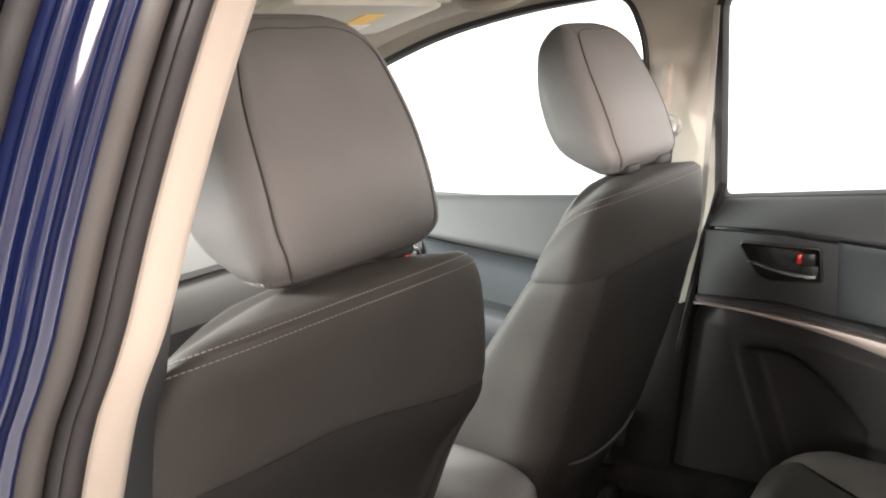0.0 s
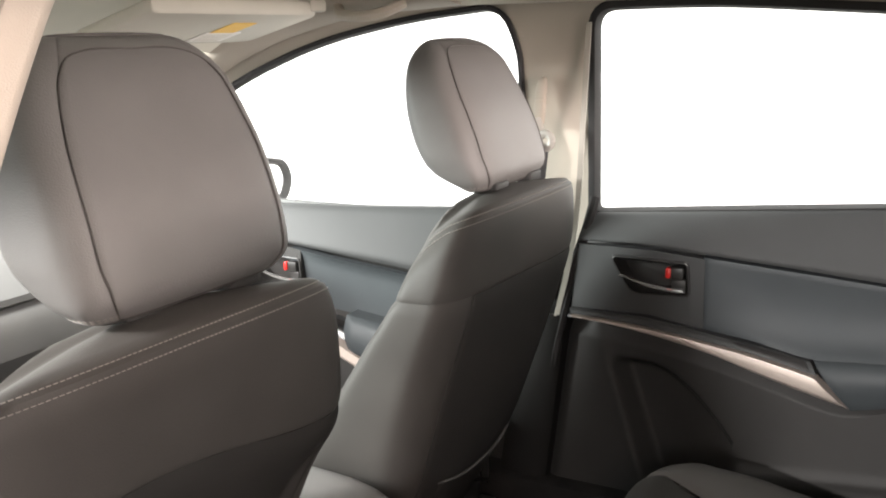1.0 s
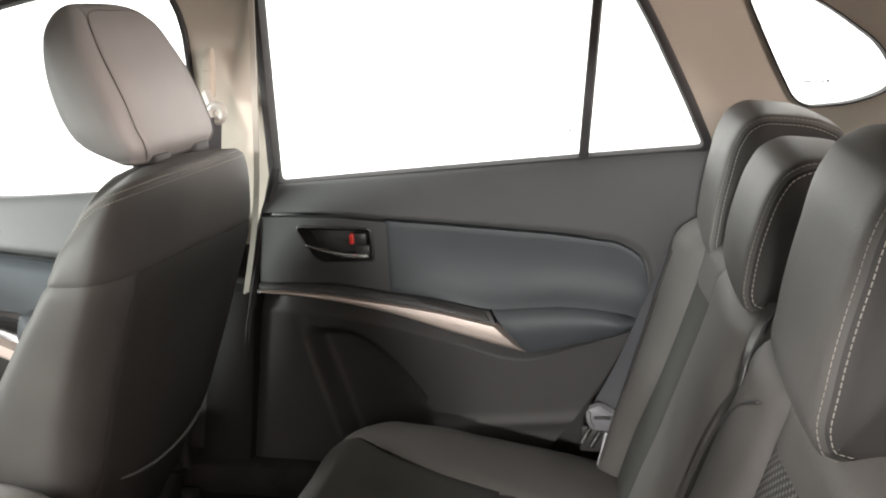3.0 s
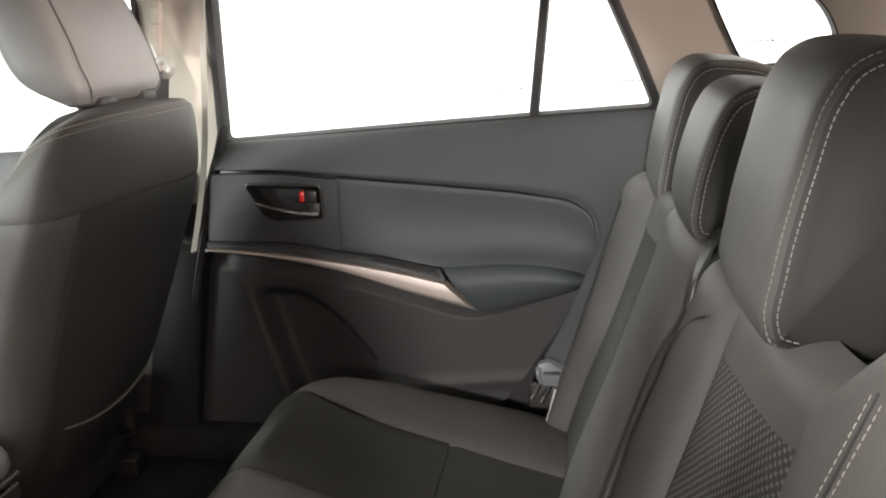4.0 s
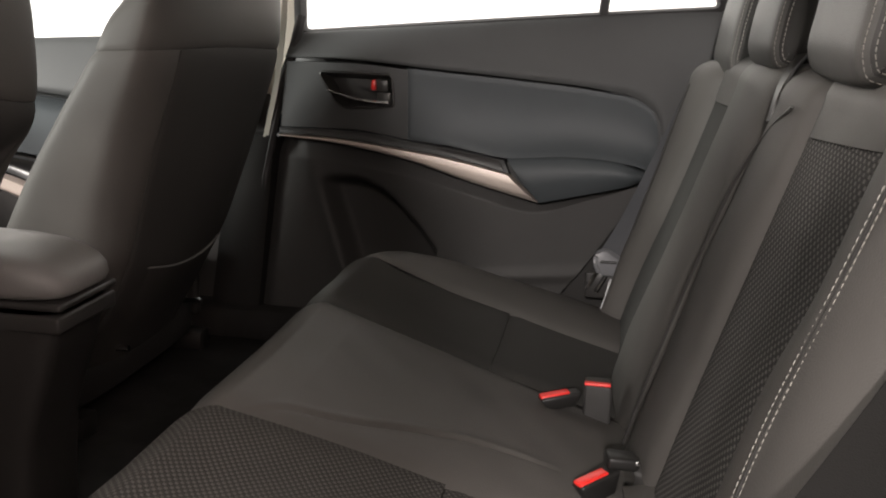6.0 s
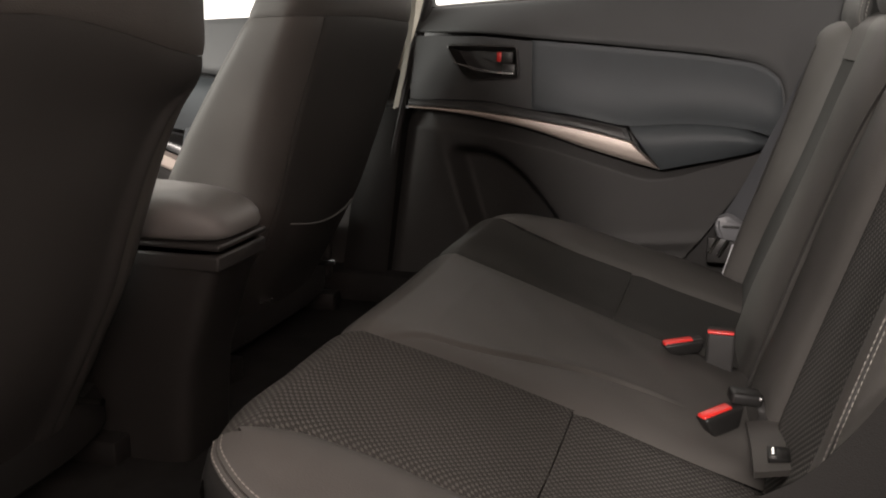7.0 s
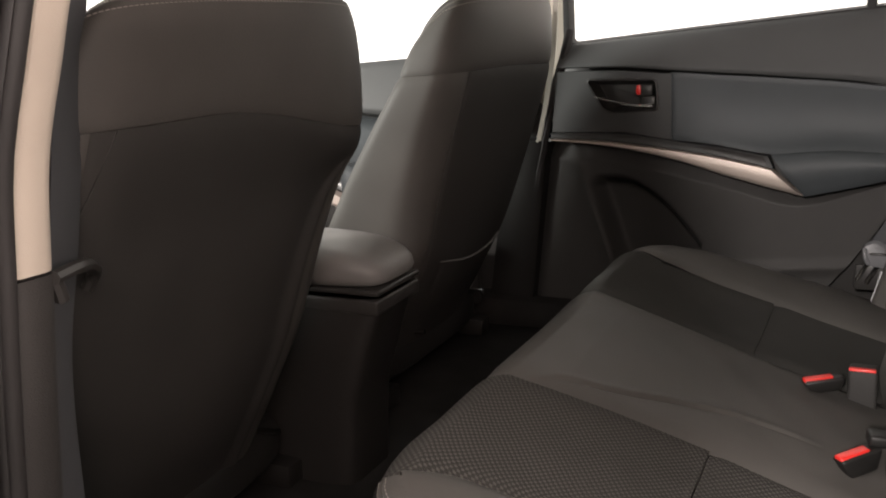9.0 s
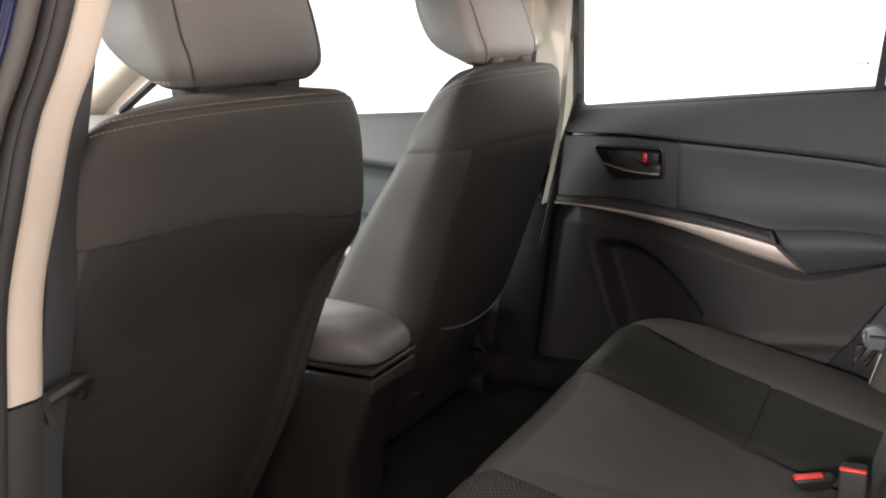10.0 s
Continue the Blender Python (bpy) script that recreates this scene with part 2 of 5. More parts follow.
def tube(points, radius, sides=8, count=None, flat=1.0, up=(0, 0, 1), ends=True):
    """A round or flattened bar along a curve."""
    p = curve_points(points, count or max(2, 6 * (len(points) - 1) + 1))
    t = np.gradient(p, axis=0)
    t /= np.linalg.norm(t, axis=1)[:, None]
    up = np.array(up, float)
    P = []
    for q, d in zip(p, t):
        s = np.cross(d, up)
        if np.linalg.norm(s) < 1e-4:
            s = np.cross(d, (1, 0, 0))
        s /= np.linalg.norm(s)
        n = np.cross(s, d)
        P.append([q + radius * (math.cos(a) * s + flat * math.sin(a) * n) for a in np.linspace(0, 2 * math.pi, sides, endpoint=False)])
    return grid(P, around=True, caps=ends)


def ribbon(points, side, width, thick=0.0012, count=24):
    """A strap along a curve; side gives the direction of its width."""
    p = curve_points(points, count)
    t = np.gradient(p, axis=0)
    t /= np.linalg.norm(t, axis=1)[:, None]
    P = []
    for q, d in zip(p, t):
        s = np.array(side, float)
        s -= d * (s @ d)
        s /= np.linalg.norm(s)
        n = np.cross(s, d)
        ring = []
        for a, b in ((-1, -0.6), (-0.94, -1), (0.94, -1), (1, -0.6), (1, 0.6), (0.94, 1), (-0.94, 1), (-1, 0.6)):
            ring.append(q + s * a * width / 2 + n * b * thick / 2)
        P.append(ring)
    return grid(P, around=True, caps=True)


def stitches(points, normals, length=0.0038, pitch=0.0052, radius=0.00052):
    """A row of short thread stitches lying along a curve of points on a surface."""
    p = np.array(points, float)
    nrm = np.array(normals, float)
    d = np.concatenate([[0], np.cumsum(np.linalg.norm(np.diff(p, axis=0), axis=1))])
    verts, faces = [], []
    s = 0.0
    while s + length < d[-1]:
        a = np.array([np.interp(s, d, p[:, k]) for k in range(3)])
        b = np.array([np.interp(s + length, d, p[:, k]) for k in range(3)])
        n = np.array([np.interp(s, d, nrm[:, k]) for k in range(3)])
        n /= np.linalg.norm(n)
        t = (b - a) / np.linalg.norm(b - a)
        w = np.cross(t, n)
        for q, h in ((a, 0.25), (a * 0.7 + b * 0.3, 1.0), (a * 0.3 + b * 0.7, 1.0), (b, 0.25)):
            base = len(verts)
            verts += [q + w * radius, q + n * radius * 1.2 * h, q - w * radius]
        b0 = len(verts) - 12
        for k in range(3):
            i = b0 + 3 * k
            faces += [(i, i + 3, i + 4, i + 1), (i + 1, i + 4, i + 5, i + 2)]
        s += pitch
    bm = bmesh.new()
    vv = [bm.verts.new(v) for v in verts]
    for f in faces:
        bm.faces.new([vv[k] for k in f])
    return bm


def polygon_plate(points, push, round_off=0.0):
    """A flat plate cut to an outline of 3D points, with thickness push (a vector)."""
    bm = bmesh.new()
    a = [bm.verts.new(p) for p in points]
    b = [bm.verts.new(np.array(p, float) + np.array(push, float)) for p in points]
    bm.faces.new(a)
    bm.faces.new(b[::-1])
    for i in range(len(a)):
        j = (i + 1) % len(a)
        bm.faces.new((a[i], b[i], b[j], a[j]))
    if round_off:
        bmesh.ops.bevel(bm, geom=bm.edges[:], offset=round_off, segments=2, profile=0.5, affect="EDGES")
    return bm


def power(c, n):
    return math.copysign(abs(c) ** (2.0 / n), c)

# ---- the car's shell: x runs to the rear, y across to the closed doors, z up ----
def side_y(z):
    """How far out the glass and pillars stand at a height."""
    return 0.745 - 0.129 * (z - 0.97)


def rounded_loop(points, radii, steps=7):
    """A closed outline with rounded corners."""
    p = [np.array(q, float) for q in points]
    n = len(p)
    out = []
    for i in range(n):
        a, b, c = p[i - 1], p[i], p[(i + 1) % n]
        r = radii[i] if isinstance(radii, (list, tuple)) else radii
        u, v = (a - b) / np.linalg.norm(a - b), (c - b) / np.linalg.norm(c - b)
        r = min(r, 0.45 * np.linalg.norm(a - b), 0.45 * np.linalg.norm(c - b))
        s, e = b + u * r, b + v * r
        for t in np.linspace(0, 1, steps):
            out.append((1 - t) ** 2 * s + 2 * t * (1 - t) * b + t**2 * e)
    return np.array(out)


def offset_loop(loop, d):
    """The outline moved outward by d (inward for negative d)."""
    c = loop.mean(0)
    t = np.roll(loop, -1, 0) - np.roll(loop, 1, 0)
    n = np.stack([t[:, 1], -t[:, 0]], 1)
    n /= np.linalg.norm(n, axis=1)[:, None] + 1e-9
    sign = np.sign(((loop - c) * n).sum(1).mean())
    return loop + n * sign * d


def pierced_plate(outer, holes, lift, push):
    """A plate in (x, z) with openings; lift maps (x, z) to a place, push is its thickness."""
    bm = bmesh.new()
    rings = []
    for loop in (outer, *holes):
        vs = [bm.verts.new((q[0], 0, q[1])) for q in loop]
        rings.append(vs)
        for i in range(len(vs)):
            bm.edges.new((vs[i], vs[(i + 1) % len(vs)]))
    bmesh.ops.triangle_fill(bm, use_beauty=True, use_dissolve=False, edges=bm.edges[:])
    flat = list(bm.verts)
    back = {}
    faces = list(bm.faces)
    for v in flat:
        v.co = lift(v.co.x, v.co.z)
        back[v] = bm.verts.new(np.array(v.co) + np.array(push))
    for f in faces:
        bm.faces.new([back[v] for v in reversed(f.verts)])
    for vs in rings:
        for i in range(len(vs)):
            a, b = vs[i], vs[(i + 1) % len(vs)]
            bm.faces.new((a, b, back[b], back[a]))
    return bm


def ring_band(inner, outer, lift, inner_push, outer_push=0.0):
    """A moulding between two outlines of equal length."""
    rows = []
    for k, (w, push) in enumerate(((0, inner_push + 0.012), (0, inner_push), (0.25, min(inner_push, outer_push) - 0.003), (0.75, min(inner_push, outer_push) - 0.003), (1, outer_push), (1, outer_push + 0.012))):
        q = inner * (1 - w) + outer * w
        rows.append([np.array(lift(x, z)) + (0, push, 0) for x, z in q])
    return grid(rows, around=True)


def on_side(x, z):
    return (x, side_y(z), z)


def on_near_side(x, z):
    return (x, -side_y(z), z)


FRONT_WINDOW = rounded_loop([(-0.86, 0.912), (-0.62, 1.055), (-0.385, 1.187), (-0.155, 1.268), (0.059, 1.308), (0.255, 1.326), (0.285, 1.25), (0.280, 0.950), (0.0, 0.933), (-0.4, 0.916)],
                            [0.02, 0.1, 0.1, 0.1, 0.1, 0.05, 0.08, 0.02, 0.1, 0.1])
REAR_WINDOW = rounded_loop([(0.432, 0.962), (0.4425, 1.318), (0.64, 1.319), (1.05, 1.288), (1.090, 1.215), (1.150, 1.088), (1.178, 1.022), (0.985, 1.008), (0.64, 0.980)],
                           [0.01, 0.03, 0.1, 0.045, 0.1, 0.06, 0.008, 0.1, 0.1])
QUARTER_WINDOW = rounded_loop([(1.238, 1.262), (1.30, 1.268), (1.36, 1.235), (1.44, 1.175), (1.47, 1.115), (1.41, 1.09), (1.325, 1.083), (1.285, 1.16)],
                              [0.02, 0.04, 0.06, 0.06, 0.03, 0.06, 0.03, 0.1])

ground = tagged(part("ground", box(-80, 80, -80, 80, -0.2, 0, 0), FLOOR_GREY, smooth=False), "pale grey showroom floor under the car", "floor", kind="structure")

# cabin floor, sills, bulkhead
tagged(part("floor", box(-1.3, 1.75, -0.72, 0.80, 0.30, 0.37, 0.01), CARPET), "black carpeted cabin floor", "floor", kind="structure")


def roof_sheet(z_lift, half, x0, x1, thick):
    rows = []
    for x in np.linspace(x0, x1, 26):
        row = []
        for y in np.linspace(-half, half, 25):
            k = abs(y) / half
            crown = 0.055 * (1 - k**2) + z_lift
            front = -0.10 * max(0, (0.02 - x) / 0.4) ** 2
            rear = -0.05 * max(0, (x - 1.1) / 0.6) ** 2
            row.append((x, y, 1.335 + crown + front + rear))
        rows.append(row)
    return shell(rows, (0, 0, thick), 0.004)


tagged(part("ceiling", roof_sheet(0.0, 0.69, -0.36, 1.72, 0.02), HEADLINER), "grey-beige cloth headliner", "ceiling", kind="structure")
tagged(part("roof", roof_sheet(0.045, 0.74, -0.40, 1.76, 0.006), PAINT), "dark blue painted car roof", "roof", kind="structure")

# far body side with its three window openings, beige inside
side = pierced_plate([(-1.25, 0.80), (-1.25, 1.0), (-0.86, 1.0), (-0.60, 1.15), (-0.36, 1.27), (-0.1, 1.345), (0.1, 1.352), (1.5, 1.352), (1.75, 1.30), (1.75, 0.80)],
                     [offset_loop(FRONT_WINDOW, 0.012), offset_loop(REAR_WINDOW, 0.016), offset_loop(QUARTER_WINDOW, 0.003)], on_side, (0, 0.035, 0))
tagged(part("wall_far", side, BEIGE, smooth=False), "beige moulded pillar and window-surround trim", "pillar trim", kind="structure")
tagged(part("outer_skin_far", box(-1.3, 1.8, 0.80, 0.83, 0.25, 0.885, 0.01), PAINT), "dark blue painted outer door skin", "car body", kind="structure")


def window(name, loop, lift, out, seal, label, glass=GLASS):
    w = thing(name, label, "window", kind="structure")
    part("window_seal", ring_band(loop, offset_loop(loop, seal), lift, 0.006 * out, -0.004 * out), RUBBER, w, "black rubber seal")
    bm = bmesh.new()
    bm.faces.new([bm.verts.new(np.array(lift(x, z)) + (0, 0.012 * out, 0)) for x, z in offset_loop(loop, 0.004)])
    pane = part("pane", bm, glass, w, "clear glass" if glass is GLASS else "dark pane that holds back light", smooth=False)
    pane.visible_shadow = glass is not GLASS
    return w


window("window_1", FRONT_WINDOW, on_side, 1, 0.013, "front door window with black seal, bright white outside")
window_rear = window("window_2", REAR_WINDOW, on_side, 1, 0.018, "rear door window with black seal and divider bar")
window_quarter = window("window_3", QUARTER_WINDOW, on_side, 1, 0.004, "small rounded rear quarter window")
# bar between the drop glass and the fixed corner glass
bar = []
for z in np.linspace(1.003, 1.292, 8):
    xc = 0.984 + 0.095 * (z - 1.01)
    y = side_y(z)
    bar.append([(xc - 0.0085, y - 0.002, z), (xc - 0.006, y - 0.008, z), (xc + 0.006, y - 0.008, z), (xc + 0.0085, y - 0.002, z), (xc + 0.0085, y + 0.02, z), (xc - 0.0085, y + 0.02, z)])
part("divider_bar", grid(bar, around=True, caps=True), RUBBER, window_rear, "black divider bar")


def glass_mark(parent, x, z):
    """The small unreadable maker's mark on a pane."""
    for k, (dx, dz, w, h) in enumerate(((-0.008, 0, 0.013, 0.0030), (0.005, 0, 0.011, 0.0030), (0.0155, 0, 0.007, 0.0030), (0.023, 0.0005, 0.005, 0.005), (0.010, -0.010, 0.010, 0.0012), (0.020, -0.010, 0.006, 0.0012))):
        bm = bmesh.new()
        cx, cz = x + dx, z + dz
        bm.faces.new([bm.verts.new((a, side_y(b) + 0.010, b)) for a, b in ((cx - w / 2, cz - h / 2), (cx + w / 2, cz - h / 2), (cx + w / 2, cz + h / 2), (cx - w / 2, cz + h / 2))])
        part("glass_mark", bm, PRINT, parent, "tiny black printed mark", smooth=False)


glass_mark(window_rear, 0.938, 1.047)
glass_mark(window_rear, 1.142, 1.060)
glass_mark(window_quarter, 1.345, 1.122)

tagged(part("sill_far", box(-1.25, 1.3, 0.66, 0.80, 0.36, 0.43, 0.015), CARPET), "black plastic door sill trim", "sill", kind="structure")

# Added black cover; its colour takes in the shade behind the seat.
b_cover = []
for z in np.linspace(0.37, 0.768, 12):
    k = (z - 0.37) / 0.398
    b_cover.append([(0.235 + 0.06 * k, 0.735, z), (0.245 + 0.06 * k, 0.690, z), (0.26 + 0.06 * k, 0.680, z), (0.332 + 0.05 * k, 0.679, z), (0.346 + 0.046 * k, 0.686, z), (0.350 + 0.046 * k, 0.735, z)])
tagged(part("pillar_cover", grid(b_cover, around=True, caps=True), SHADED_CLOTH), "black lower pillar cover between the doors, shade in its colour", "pillar trim", kind="structure")

# near body side: front door closed, rear opening free
near_outer = [(-1.25, 0.80), (-1.25, 1.0), (-0.86, 1.0), (-0.60, 1.15), (-0.36, 1.27), (-0.1, 1.345), (0.1, 1.352), (0.46, 1.352), (0.46, 0.80)]
near = pierced_plate(near_outer, [offset_loop(FRONT_WINDOW, 0.012)], on_near_side, (0, -0.035, 0))
tagged(part("wall_near", near, BEIGE, smooth=False), "beige moulded front pillar trim", "pillar trim", kind="structure")
# This pane is darkened to keep lamp light off the rear headrests.
window("window_5", QUARTER_WINDOW, on_near_side, -1, 0.004, "small rounded rear quarter window", GLASS_SHADE)
window("window_4", FRONT_WINDOW, on_near_side, -1, 0.013, "front door window beside the seat belt")
tagged(part("door_near", box(-1.25, 0.44, -0.80, -0.70, 0.36, 0.915, 0.02), DOOR_SOFT), "closed black-trimmed front door", "door", kind="structure")
# rail over the rear door opening and the panel behind it
tagged(part("roof_rail_near", tube([(0.40, -0.66, 1.365), (0.8, -0.665, 1.37), (1.25, -0.66, 1.35), (1.5, -0.70, 1.20), (1.62, -0.74, 0.95)], 0.035, 12, 40, 0.8), BEIGE), "beige roof rail trim over the open door", "pillar trim", kind="structure")
quarter_outline = rounded_loop([(1.05, 1.352), (1.125, 1.26), (1.135, 1.13), (1.145, 1.03), (1.15, 0.92), (1.15, 0.82), (1.11, 0.70), (1.06, 0.58), (1.0, 0.42), (0.98, 0.30), (1.75, 0.30), (1.75, 1.30), (1.6, 1.352)], [0.01, 0.05, 0.06, 0.06, 0.06, 0.06, 0.08, 0.08, 0.06, 0.02, 0.02, 0.02, 0.02])
rear_quarter = pierced_plate(quarter_outline, [offset_loop(QUARTER_WINDOW, 0.003)], lambda x, z: (x, -side_y(z) + 0.015, z), (0, -0.06, 0))
tagged(part("wall_quarter", rear_quarter, PLASTIC, smooth=False), "black plastic rear quarter trim", "car body", kind="structure")
tagged(part("sill", box(0.42, 1.28, -0.80, -0.68, 0.28, 0.38, 0.015), PLASTIC), "black plastic door sill", "sill", kind="structure")

# the opened rear door, swung out from its hinges on the pillar
OPEN_HINGE, OPEN_ANGLE = (0.50, -0.79), radians(53)


def on_open_door(x, z):
    """A place on the opened door, from a place on the same door when closed."""
    d, out = x - 0.45, 0.745 - side_y(z)
    c, q = math.cos(OPEN_ANGLE), math.sin(OPEN_ANGLE)
    return (OPEN_HINGE[0] + d * c - out * q, OPEN_HINGE[1] - d * q - out * c, z)


OPEN_OUTLINE = rounded_loop([(0.45, 0.34), (0.44, 0.95), (0.455, 1.352), (0.64, 1.355), (1.06, 1.325), (1.14, 1.22), (1.215, 1.03), (1.20, 0.80), (1.06, 0.60), (0.98, 0.36)], [0.03, 0.05, 0.04, 0.1, 0.06, 0.1, 0.05, 0.1, 0.1, 0.05])
open_door = thing("open_door", "dark blue rear door standing open beside the cabin", "door", kind="structure")
part("door_frame", pierced_plate(OPEN_OUTLINE, [offset_loop(REAR_WINDOW, 0.004)], on_open_door, (-0.05, -0.01, 0)), PAINT, open_door, "dark blue painted door frame", smooth=False)
part("door_trim", polygon_plate([np.array(on_open_door(x, z)) + (0.004, 0.001, 0) for x, z in rounded_loop([(0.50, 0.40), (0.49, 0.93), (1.16, 0.99), (1.16, 0.80), (1.03, 0.62), (0.94, 0.40)], 0.05)], (0.028, 0.009, 0)), DOOR_SOFT, open_door, "black inner trim", smooth=False)
# Darkened pane, so the whole door casts shadow on the far door.
bm = bmesh.new()
bm.faces.new([bm.verts.new(np.array(on_open_door(x, z)) + (-0.025, -0.005, 0)) for x, z in REAR_WINDOW])
part("pane", bm, GLASS_SHADE, open_door, "dark pane that holds back light", smooth=False)

# rear: tailgate with its window
tail = pierced_plate([(-0.72, 0.30), (0.72, 0.30), (0.70, 0.95), (0.66, 1.36), (-0.66, 1.36), (-0.70, 0.95)],
                     [rounded_loop([(-0.55, 1.115), (0.55, 1.115), (0.50, 1.31), (-0.50, 1.31)], 0.05)],
                     lambda x, z: (1.76 - 0.25 * (z - 0.6), x, z), (0.03, 0, 0))
tagged(part("tailgate", tail, PLASTIC, smooth=False), "black-trimmed tailgate with a window", "tailgate", kind="structure")

# front: windscreen pillars, screen, dashboard
for s, nm in ((1, "pillar_front_far"), (-1, "pillar_front_near")):
    rows = []
    for p in curve_points([(-0.98, 0.70 * s, 0.90), (-0.80, 0.70 * s, 1.02), (-0.55, 0.665 * s, 1.165), (-0.33, 0.63 * s, 1.272), (-0.05, 0.60 * s, 1.345), (0.2, 0.60 * s, 1.365)], 24):
        rows.append([p + (0, s * 0.055, -0.03), p + (0, -s * 0.005, -0.022), p + (0, -s * 0.035, 0.005), p + (0, -s * 0.04, 0.03), p + (0, s * 0.05, 0.03)])
    tagged(part(nm, grid(rows, around=True, caps=True), BEIGE), "beige windscreen pillar trim", "pillar trim", kind="structure")
bm = bmesh.new()
bm.faces.new([bm.verts.new(p) for p in ((-1.02, -0.68, 0.93), (-1.02, 0.68, 0.93), (-0.37, 0.60, 1.335), (-0.37, -0.60, 1.335))])
screen = tagged(part("windscreen", bm, GLASS, smooth=False), "clear windscreen glass", "windscreen", kind="structure")
screen.visible_shadow = False
dash = []
for y in np.linspace(-0.70, 0.70, 41):
    crown = 0.035 * math.exp(-((y + 0.36) / 0.16) ** 2)
    dash.append([(-1.05, y, 0.91), (-0.85, y, 0.915), (-0.66, y, 0.905 + crown), (-0.50, y, 0.885 + crown), (-0.405, y, 0.856 + 0.6 * crown), (-0.400, y, 0.846), (-0.412, y, 0.838), (-0.385, y, 0.832), (-0.355, y, 0.805), (-0.35, y, 0.77), (-0.40, y, 0.70), (-0.50, y, 0.60), (-0.62, y, 0.50), (-0.8, y, 0.40), (-1.05, y, 0.37)])
tagged(part("dashboard", grid(dash, around=True, caps=True), GREY_PLASTIC), "grey soft-touch dashboard with a dark groove", "dashboard", kind="structure")

# added partition, never in view, that cuts light from the open door's side
WALL_PAINT = material("taupe wall paint", (0.32, 0.285, 0.26), 0.8, blotch=0.06, blotch_size=2, grain=0.1, grain_size=80)
tagged(part("wall_bulkhead", box(-1.36, -1.30, -0.74, 0.83, 0.28, 0.90, 0.01), PLASTIC_DARK), "plain black bulkhead ahead of the dashboard", "car body", kind="structure")
tagged(part("wall_light_cut", box(0.3, 7.0, -3.2, -3.1, 0, 2.9, 0.01), WALL_PAINT), "added unseen taupe partition that cuts light", "wall", kind="structure")
tagged(part("backdrop_far", box(-12, 12, 3.6, 3.8, 0, 6, 0), FLOOR_WHITE, smooth=False), "bright white showroom wall", "wall", kind="structure")

# ---- the closed rear door ----
def patch_xz(top, bottom, y_of, count=50, across=30, depth=0.02, edge=0.004):
    a, b = curve_points(top, count), curve_points(bottom, count)
    P = np.zeros((count, across, 3))
    for i in range(count):
        for j in range(across):
            x, z = a[i] + (b[i] - a[i]) * j / (across - 1)
            P[i, j] = (x, y_of(x, z, i / (count - 1), j / (across - 1)), z)
    return shell(P, (0, depth, 0), edge)


def door_handle(door, x, z, y, k=1.0):
    """The inner latch: a dark bowl in a bezel, a chrome lever and a red lock tab."""
    def at(q):
        return [(x + k * a, z + k * b) for a, b in q]
    mouth = rounded_loop(at([(-0.068, 0.029), (0.066, 0.027), (0.070, -0.027), (-0.020, -0.031), (-0.036, -0.022)]), [0.008, 0.006, 0.006, 0.012, 0.012])
    rows = []
    for d, push in ((0.005, 0.004), (0.004, -0.002), (0.001, -0.003), (0, 0), (-0.004, 0.014), (-0.009, 0.024)):
        rows.append([(a, y + push, b) for a, b in offset_loop(mouth, d)])
    bowl = part("handle_bowl", grid(rows, around=True), PLASTIC_DARK, door, "black handle bowl")
    bm = bmesh.new()
    bm.faces.new([bm.verts.new(q) for q in rows[-1]])
    part("bowl_back", bm, PLASTIC_DARK, bowl, smooth=False)
    lever = []
    for s in np.linspace(0, 1, 20):
        px = x + k * (-0.054 + 0.118 * s)
        pz = z + k * (-0.002 - 0.017 * math.sin(min(1, s * 1.15) * math.pi / 2))
        py = y - 0.003 - 0.008 * math.sin(s * math.pi * 0.6)
        h = k * (0.0015 + 0.0017 * s)
        lever.append([(px, py, pz + h), (px, py - 0.003, pz + h * 0.4), (px, py - 0.003, pz - h * 0.6), (px, py, pz - h), (px, py + 0.005, pz - h), (px, py + 0.005, pz + h)])
    part("handle_lever", grid(lever, around=True, caps=True), LEVER, door, "chrome door lever")
    part("lever_base", box(x + k * 0.040, x + k * 0.066, y - 0.001, y + 0.014, z - k * 0.027, z - k * 0.002, 0.003), PLASTIC_DARK, door, "black lever base")
    part("lock_housing", box(x + k * 0.036, x + k * 0.062, y - 0.006, y + 0.016, z - k * 0.002, z + k * 0.021, 0.004), PLASTIC_DARK, door, "black lock housing")
    part("lock_tab", box(x + k * 0.031, x + k * 0.040, y - 0.010, y + 0.006, z + k * 0.001, z + k * 0.020, 0.003), RED, door, "red lock tab")
    return mouth


rear_door = thing("rear_door", "closed black rear door trim with silver accent strip and chrome handle", "door")

part("upper_trim", patch(
    [(0.418, 0.956), (0.644, 0.974), (0.984, 1.003), (1.21, 1.022), (1.28, 1.028)],
    [(0.412, 0.911), (0.552, 0.911), (0.656, 0.903), (0.854, 0.888), (1.0, 0.8735), (1.054, 0.8625), (1.086, 0.840), (1.098, 0.797), (1.092, 0.740), (1.088, 0.70)],
    lambda u, v: 0.734 - 0.042 * v**0.75 + 0.003 * max(0, 1 - v / 0.10) ** 2 + 0.006 * max(0, (v - 0.90) / 0.10) ** 2, 60, 22), DOOR_SOFT, rear_door)
part("backing", box(0.40, 1.22, 0.752, 0.765, 0.42, 0.955, 0.004), PLASTIC_DARK, rear_door, "black inner door panel")
part("rear_filler", box(0.98, 1.22, 0.709, 0.725, 0.70, 0.872, 0.004), DOOR_SOFT, rear_door)
